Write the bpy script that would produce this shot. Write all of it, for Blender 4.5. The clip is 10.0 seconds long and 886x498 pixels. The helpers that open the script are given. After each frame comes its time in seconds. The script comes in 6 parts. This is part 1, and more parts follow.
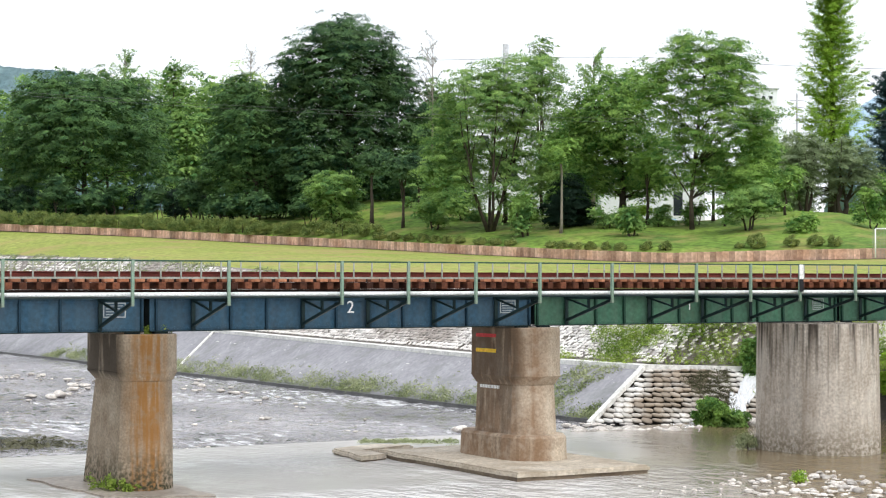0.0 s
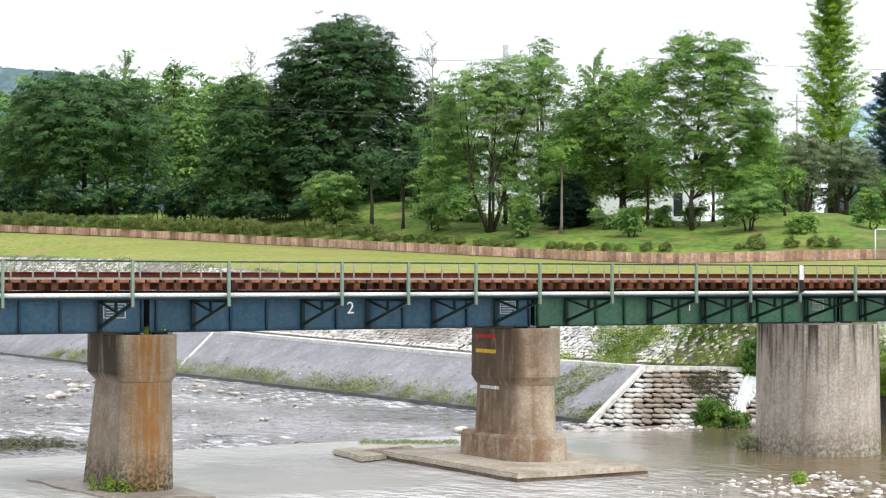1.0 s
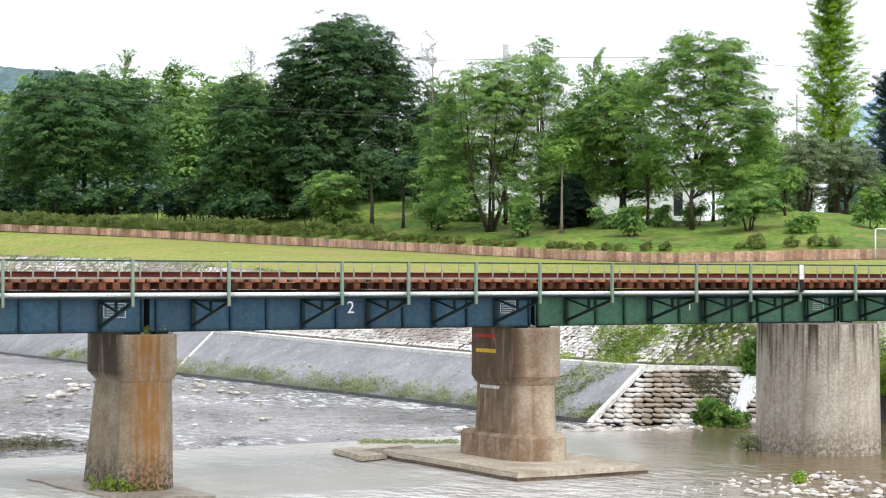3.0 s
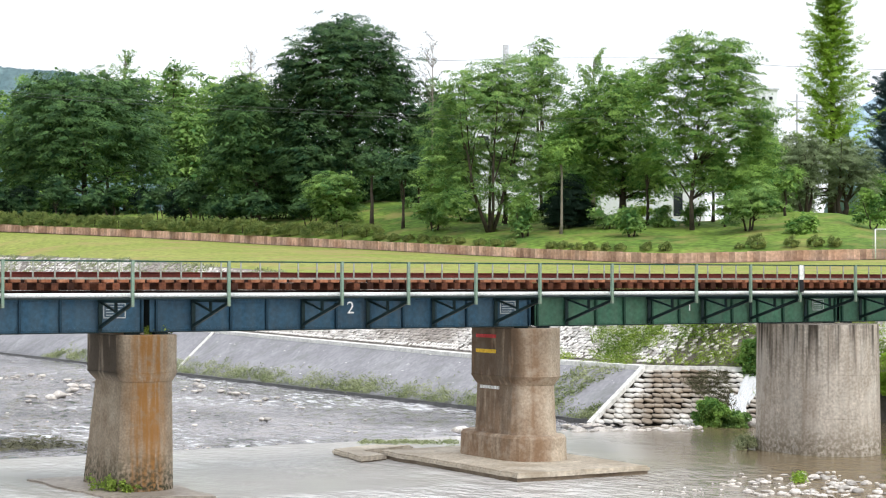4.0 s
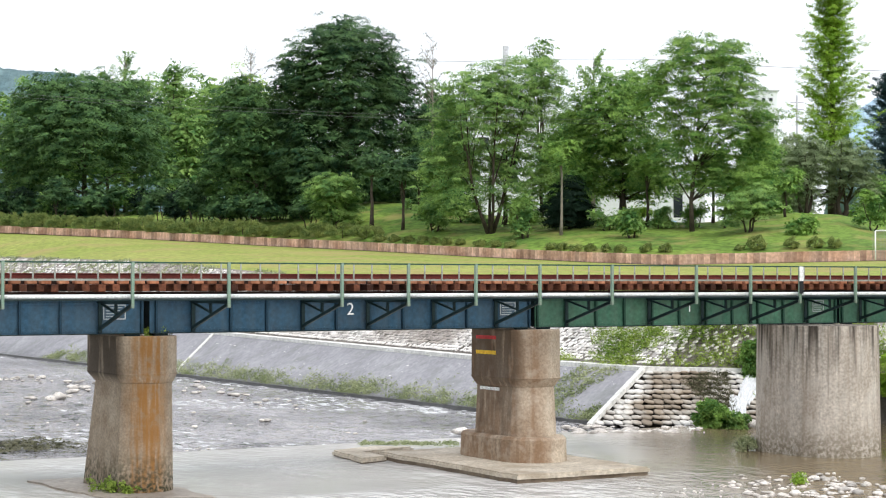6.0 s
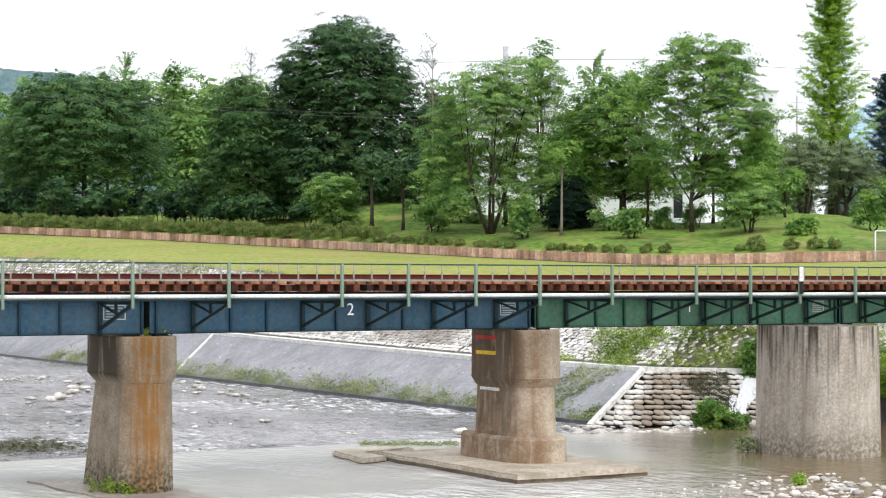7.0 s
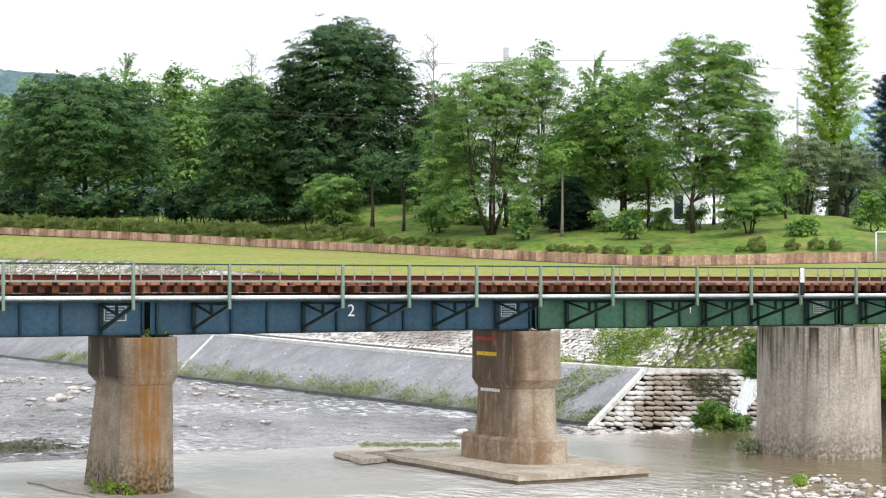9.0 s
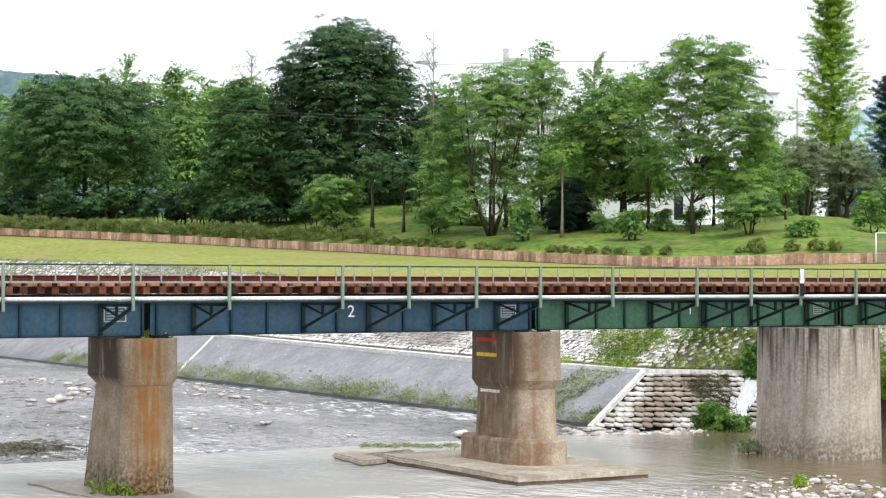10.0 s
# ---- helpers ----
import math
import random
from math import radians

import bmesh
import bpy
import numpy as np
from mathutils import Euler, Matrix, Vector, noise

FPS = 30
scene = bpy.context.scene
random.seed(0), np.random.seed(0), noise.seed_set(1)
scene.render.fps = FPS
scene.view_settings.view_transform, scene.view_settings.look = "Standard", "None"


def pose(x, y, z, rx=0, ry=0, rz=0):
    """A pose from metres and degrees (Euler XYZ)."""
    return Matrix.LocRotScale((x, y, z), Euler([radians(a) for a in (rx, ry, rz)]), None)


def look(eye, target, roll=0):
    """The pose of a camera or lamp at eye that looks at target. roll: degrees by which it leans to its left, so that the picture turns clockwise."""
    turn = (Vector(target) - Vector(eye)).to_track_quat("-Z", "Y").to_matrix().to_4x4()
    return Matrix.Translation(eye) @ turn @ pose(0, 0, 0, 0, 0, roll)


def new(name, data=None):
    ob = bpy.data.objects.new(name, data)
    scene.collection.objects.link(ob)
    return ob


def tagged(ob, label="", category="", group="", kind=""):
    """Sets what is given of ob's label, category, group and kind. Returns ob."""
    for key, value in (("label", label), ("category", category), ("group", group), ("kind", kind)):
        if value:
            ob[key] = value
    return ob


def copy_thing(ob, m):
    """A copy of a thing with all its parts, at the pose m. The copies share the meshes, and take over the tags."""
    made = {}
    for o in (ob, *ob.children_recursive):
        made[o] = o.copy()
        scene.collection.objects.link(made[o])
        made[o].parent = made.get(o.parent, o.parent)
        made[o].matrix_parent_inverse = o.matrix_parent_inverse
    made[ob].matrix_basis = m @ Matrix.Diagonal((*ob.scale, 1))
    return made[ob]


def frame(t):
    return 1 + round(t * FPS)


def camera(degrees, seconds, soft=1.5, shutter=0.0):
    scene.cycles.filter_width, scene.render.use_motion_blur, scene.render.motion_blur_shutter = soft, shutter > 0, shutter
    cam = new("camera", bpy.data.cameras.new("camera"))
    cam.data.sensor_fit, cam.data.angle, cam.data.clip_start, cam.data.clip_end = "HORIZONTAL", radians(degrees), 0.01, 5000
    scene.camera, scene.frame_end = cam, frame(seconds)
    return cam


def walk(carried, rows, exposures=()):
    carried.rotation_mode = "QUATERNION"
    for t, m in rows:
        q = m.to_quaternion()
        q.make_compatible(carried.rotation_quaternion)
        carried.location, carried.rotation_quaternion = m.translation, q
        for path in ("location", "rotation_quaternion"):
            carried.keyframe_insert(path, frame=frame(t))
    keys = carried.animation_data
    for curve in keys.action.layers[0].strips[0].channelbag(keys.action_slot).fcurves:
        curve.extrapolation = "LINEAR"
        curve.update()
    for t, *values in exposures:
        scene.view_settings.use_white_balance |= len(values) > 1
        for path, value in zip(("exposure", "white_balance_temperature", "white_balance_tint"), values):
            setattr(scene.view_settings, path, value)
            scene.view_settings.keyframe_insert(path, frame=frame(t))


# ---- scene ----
# ---------- camera and its walk ----------
cam = camera(27.94, 10.0, soft=1.15)
EYE = (0.0, 0.0, 5.95)
DEG = math.degrees(1 / 3150)
TILT = [(0, 0, 0), (0.5, 0.9, 0), (1, 1.3, 0), (1.5, 0.2, 0), (2, 0, 0), (2.5, 0.3, 0.2), (4, 1.1, 0), (4.5, 2.0, 0),
        (5, 3.0, 0), (5.5, 3.2, 0), (7, 4.0, 0), (7.5, 4.2, 0), (8, 4.3, 0), (8.5, 5.5, 0.9), (9, 6.0, 1.2),
        (9.5, 7.0, 1.2), (10, 7.6, 1.0)]
walk(cam, [(t, pose(*EYE, 91.037 + dy * DEG, 0, dx * DEG)) for t, dy, dx in TILT], exposures=[(0, 0.4), (10, 0.4)])

# ---------- world, sun ----------
world = bpy.data.worlds.new("overcast_sky")
scene.world = world
world.use_nodes = True
wn, wl = world.node_tree.nodes, world.node_tree.links
sky = wn.new("ShaderNodeTexSky")
sky.sky_type, sky.sun_disc = "NISHITA", False
sky.sun_elevation, sky.sun_rotation = radians(48), radians(145)
cloud = wn.new("ShaderNodeMix")
cloud.data_type = "RGBA"
cloud.inputs[0].default_value = 0.93
cloud.inputs[7].default_value = (8.55, 8.9, 9.5, 1)
wl.new(sky.outputs[0], cloud.inputs[6])
wl.new(cloud.outputs[2], wn["Background"].inputs[0])
wn["Background"].inputs[1].default_value = 0.111
sun = new("sun", bpy.data.lights.new("sun", "SUN"))
sun.data.energy, sun.data.angle, sun.data.color = 1.5, radians(30), (1.0, 0.96, 0.9)
sun.matrix_world = look((34, -48, 66), (0, 0, 0))

# ---------- axes and helpers ----------
RIVER = pose(0, 0, 0, 0, 0, 30.65)     # x along the bridge, y upstream


def part(name, bm, material, parent=None, label="", m=None):
    """Links a bmesh (or a mesh) as one mesh object under a thing."""
    if isinstance(bm, bmesh.types.BMesh):
        me = bpy.data.meshes.new(name)
        bm.to_mesh(me)
        bm.free()
    else:
        me = bm
    if not me.materials:
        me.materials.append(material)
    ob = new(name, me)
    if parent is not None:
        ob.parent = parent
    if m is not None:
        ob.matrix_basis = m
    if label:
        ob["label"] = label
    return ob


def empty(name, m, label, category, group="", kind=""):
    ob = new(name)
    ob.matrix_basis = m
    return tagged(ob, label, category, group, kind)


def box(bm, x0, x1, y0, y1, z0, z1, bevel=0.0):
    vs = [bm.verts.new((x, y, z)) for x in (x0, x1) for y in (y0, y1) for z in (z0, z1)]
    fs = [bm.faces.new([vs[i] for i in q]) for q in
          ((0, 1, 3, 2), (4, 6, 7, 5), (0, 4, 5, 1), (2, 3, 7, 6), (0, 2, 6, 4), (1, 5, 7, 3))]
    if bevel:
        es = list({e for f in fs for e in f.edges})
        bmesh.ops.bevel(bm, geom=es, offset=bevel, segments=1, affect="EDGES", profile=0.7)
    return bm


def bar(bm, a, b, w, h=None):
    """A square bar from a to b."""
    a, b = Vector(a), Vector(b)
    h = h or w
    d = (b - a).normalized()
    side = d.cross(Vector((0, 0, 1)))
    side = side.normalized() if side.length > 1e-4 else Vector((1, 0, 0))
    up = side.cross(d)
    vs = [bm.verts.new(p + side * sx * w / 2 + up * sy * h / 2) for p in (a, b) for sx, sy in ((-1, -1), (1, -1), (1, 1), (-1, 1))]
    for q in ((3, 2, 1, 0), (4, 5, 6, 7), (0, 1, 5, 4), (1, 2, 6, 5), (2, 3, 7, 6), (3, 0, 4, 7)):
        bm.faces.new([vs[i] for i in q])
    return bm


def tube(bm, pts, radii, n=8, caps=True):
    """A round tube through points with a radius at each."""
    rings = []
    pts = [Vector(p) for p in pts]
    for i, p in enumerate(pts):
        d = (pts[min(i + 1, len(pts) - 1)] - pts[max(i - 1, 0)]).normalized()
        side = d.cross(Vector((0.13, 0.99, 0.05))).normalized()
        up = side.cross(d)
        rings.append([bm.verts.new(p + (side * math.cos(t) + up * math.sin(t)) * radii[i])
                      for t in (2 * math.pi * k / n for k in range(n))])
    for r0, r1 in zip(rings, rings[1:]):
        for k in range(n):
            f = bm.faces.new((r0[k], r0[(k + 1) % n], r1[(k + 1) % n], r1[k]))
            f.smooth = True
    if caps:
        bm.faces.new(rings[0][::-1])
        bm.faces.new(rings[-1])
    return bm


def raw(name, verts, faces, smooth=False):
    me = bpy.data.meshes.new(name)
    me.from_pydata([tuple(map(float, v)) for v in verts], [], faces)
    if smooth:
        me.polygons.foreach_set("use_smooth", [True] * len(me.polygons))
    me.update()
    return me


# ---------- materials ----------
def mat(name, a, b, big=0.6, small=14.0, rough=0.75, metal=0.0, bump=0.25, dist=0.02, rnd=0.0, streak=None, island=0.0,
        stain=None, squash=(1, 1, 1), grain=0.3, tide=None, drip_shade=None, streak_at=None, shade_side=None, run=None):
    """A surface of two tones at two scales with fine relief. streak: (colour, scale, amount) of vertical runs; stain:
    (colour, scale, amount) of patches; run: (lowest, full) heights between which drips run down from the top. Drips
    kept to one side also carry that side's shade.
    """
    m = bpy.data.materials.new(name)
    m.use_nodes = True
    n, l = m.node_tree.nodes, m.node_tree.links
    p = n["Principled BSDF"]
    p.inputs["Roughness"].default_value, p.inputs["Metallic"].default_value = rough, metal
    co = n.new("ShaderNodeTexCoord")
    mp = n.new("ShaderNodeMapping")
    mp.inputs["Scale"].default_value = squash
    p.inputs["Specular IOR Level"].default_value = 0.5 if rough < 0.3 else 0.22
    if rnd:
        # alike pieces share a mesh: their place shifts the pattern
        oi, va = n.new("ShaderNodeObjectInfo"), n.new("ShaderNodeVectorMath")
        l.new(co.outputs["Object"], va.inputs[0])
        l.new(oi.outputs["Location"], va.inputs[1])
        l.new(va.outputs[0], mp.inputs[0])
    else:
        l.new(co.outputs["Object"], mp.inputs[0])

    def noise_tex(scale, detail=5.0, vec=None):
        t = n.new("ShaderNodeTexNoise")
        t.inputs["Scale"].default_value, t.inputs["Detail"].default_value = scale, detail
        l.new(vec or mp.outputs[0], t.inputs["Vector"])
        return t.outputs["Fac"]

    def ramp(src, lo, hi):
        r = n.new("ShaderNodeMapRange")
        r.inputs[1].default_value, r.inputs[2].default_value = lo, hi
        l.new(src, r.inputs[0])
        return r.outputs[0]

    def mix(fac, c1, c2, mode="MIX"):
        x = n.new("ShaderNodeMix")
        x.data_type, x.blend_type = "RGBA", mode
        for s, v in ((0, fac), (6, c1), (7, c2)):
            if isinstance(v, (int, float)):
                x.inputs[s].default_value = v
            elif isinstance(v, tuple):
                x.inputs[s].default_value = (*v[:3], 1)
            else:
                l.new(v, x.inputs[s])
        return x.outputs[2]

    def beside(fac, where):
        """Keeps a run of stain, with any shade painted in it, to its side of the thing: (middle, half width) along x.
        """
        if not where:
            return fac
        sx = n.new("ShaderNodeSeparateXYZ")
        l.new(co.outputs["Object"], sx.inputs[0])
        a_, b_, c_ = (n.new("ShaderNodeMath") for _ in range(3))
        a_.operation, b_.operation, c_.operation = "SUBTRACT", "ABSOLUTE", "MULTIPLY"
        l.new(sx.outputs[0], a_.inputs[0])
        a_.inputs[1].default_value = where[0]
        l.new(a_.outputs[0], b_.inputs[0])
        l.new(ramp(b_.outputs[0], where[1], where[1] * 0.45), c_.inputs[0])
        l.new(fac, c_.inputs[1])
        return c_.outputs[0]

    fine = noise_tex(small, 6)
    col = mix(ramp(noise_tex(big, 4), 0.32, 0.68), a, b)
    grey = n.new("ShaderNodeMapRange")
    grey.inputs[1].default_value, grey.inputs[2].default_value, grey.inputs[3].default_value, grey.inputs[4].default_value = 0.25, 0.75, 1 - grain, 1 + grain
    l.new(fine, grey.inputs[0])
    col = mix(1.0, col, grey.outputs[0], "MULTIPLY")
    if streak:
        sm = n.new("ShaderNodeMapping")
        sm.inputs["Scale"].default_value = (1, 1, 0.07)
        l.new(co.outputs["Object"], sm.inputs[0])
        s = ramp(noise_tex(streak[1], 4, sm.outputs[0]), 0.26 if streak_at else 0.36, 0.58 if streak_at else 0.72)
        k = n.new("ShaderNodeMath")
        k.operation = "MULTIPLY"
        l.new(s, k.inputs[0])
        k.inputs[1].default_value = streak[2]
        col = mix(beside(k.outputs[0], streak_at), col, streak[0])
    if stain:
        lo = stain[3] if len(stain) > 3 else 0.5
        s = ramp(noise_tex(stain[1], 6), lo, lo + 0.16)
        k = n.new("ShaderNodeMath")
        k.operation = "MULTIPLY"
        l.new(s, k.inputs[0])
        k.inputs[1].default_value = stain[2]
        col = mix(k.outputs[0], col, stain[0])
    if drip_shade:
        dm = n.new("ShaderNodeMapping")
        dm.inputs["Scale"].default_value = (1, 1, 0.2 if shade_side else 0.06)
        dm.inputs["Location"].default_value = (7.3, 2.1, 0)
        l.new(co.outputs["Object"], dm.inputs[0])
        k = n.new("ShaderNodeMath")
        k.operation = "MULTIPLY"
        l.new(ramp(noise_tex(drip_shade[1], 6, dm.outputs[0]), 0.22 if shade_side else 0.46, 0.46 if shade_side else 0.6), k.inputs[0])
        k.inputs[1].default_value = drip_shade[2]
        fac = beside(k.outputs[0], shade_side)
        if run:
            rz, wob, tot = n.new("ShaderNodeSeparateXYZ"), n.new("ShaderNodeMath"), n.new("ShaderNodeMath")
            l.new(co.outputs["Object"], rz.inputs[0])
            wob.operation, tot.operation = "MULTIPLY_ADD", "MULTIPLY"
            l.new(noise_tex(5.0, 3, dm.outputs[0]), wob.inputs[0])
            wob.inputs[1].default_value = 2.2 * (run[1] - run[0])
            l.new(rz.outputs[2], wob.inputs[2])
            l.new(ramp(wob.outputs[0], run[0] + 1.1 * (run[1] - run[0]), run[1] + 1.1 * (run[1] - run[0])), tot.inputs[0])
            l.new(fac, tot.inputs[1])
            fac = tot.outputs[0]
        col = mix(fac, col, drip_shade[0])
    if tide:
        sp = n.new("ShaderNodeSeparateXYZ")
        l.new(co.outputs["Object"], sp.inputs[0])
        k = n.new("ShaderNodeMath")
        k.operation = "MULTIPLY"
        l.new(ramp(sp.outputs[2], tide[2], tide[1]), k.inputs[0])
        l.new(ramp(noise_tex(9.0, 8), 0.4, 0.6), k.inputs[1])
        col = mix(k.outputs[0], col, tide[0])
    for amount, src in ((rnd, "ShaderNodeObjectInfo"), (island, "ShaderNodeNewGeometry")):
        if amount:
            o = n.new(src)
            r = n.new("ShaderNodeMapRange")
            r.inputs[3].default_value, r.inputs[4].default_value = 1 - amount, 1 + amount
            l.new(o.outputs["Random" if src.endswith("Info") else "Random Per Island"], r.inputs[0])
            col = mix(1.0, col, r.outputs[0], "MULTIPLY")
    l.new(col, p.inputs["Base Color"])
    if bump:
        bp = n.new("ShaderNodeBump")
        bp.inputs["Strength"].default_value, bp.inputs["Distance"].default_value = bump, dist
        l.new(fine, bp.inputs["Height"])
        l.new(bp.outputs[0], p.inputs["Normal"])
    return m


def leaf_mat(name, a, b, light=0.24):
    """Leaves: two greens, leaf by leaf, some light passing through."""
    m = bpy.data.materials.new(name)
    m.use_nodes = True
    n, l = m.node_tree.nodes, m.node_tree.links
    p = n["Principled BSDF"]
    p.inputs["Roughness"].default_value = 0.55
    p.inputs["Specular IOR Level"].default_value = 0.1
    g = n.new("ShaderNodeNewGeometry")
    o = n.new("ShaderNodeTexCoord")
    t = n.new("ShaderNodeTexNoise")
    t.inputs["Scale"].default_value = 0.6
    l.new(o.outputs["Object"], t.inputs["Vector"])
    add = n.new("ShaderNodeMath")
    add.operation = "ADD"
    l.new(t.outputs["Fac"], add.inputs[0])
    sub = n.new("ShaderNodeMapRange")
    sub.inputs[3].default_value, sub.inputs[4].default_value = -0.14, 0.14
    l.new(g.outputs["Random Per Island"], sub.inputs[0])
    l.new(sub.outputs[0], add.inputs[1])
    r = n.new("ShaderNodeMapRange")
    r.inputs[1].default_value, r.inputs[2].default_value = 0.3, 0.7
    l.new(add.outputs[0], r.inputs[0])
    x = n.new("ShaderNodeMix")
    x.data_type = "RGBA"
    l.new(r.outputs[0], x.inputs[0])
    x.inputs[6].default_value, x.inputs[7].default_value = (*a, 1), (*b, 1)
    l.new(x.outputs[2], p.inputs["Base Color"])
    tr = n.new("ShaderNodeBsdfTranslucent")
    l.new(x.outputs[2], tr.inputs[0])
    ms = n.new("ShaderNodeMixShader")
    ms.inputs[0].default_value = light
    l.new(p.outputs[0], ms.inputs[1])
    l.new(tr.outputs[0], ms.inputs[2])
    l.new(ms.outputs[0], n["Material Output"].inputs[0])
    return m


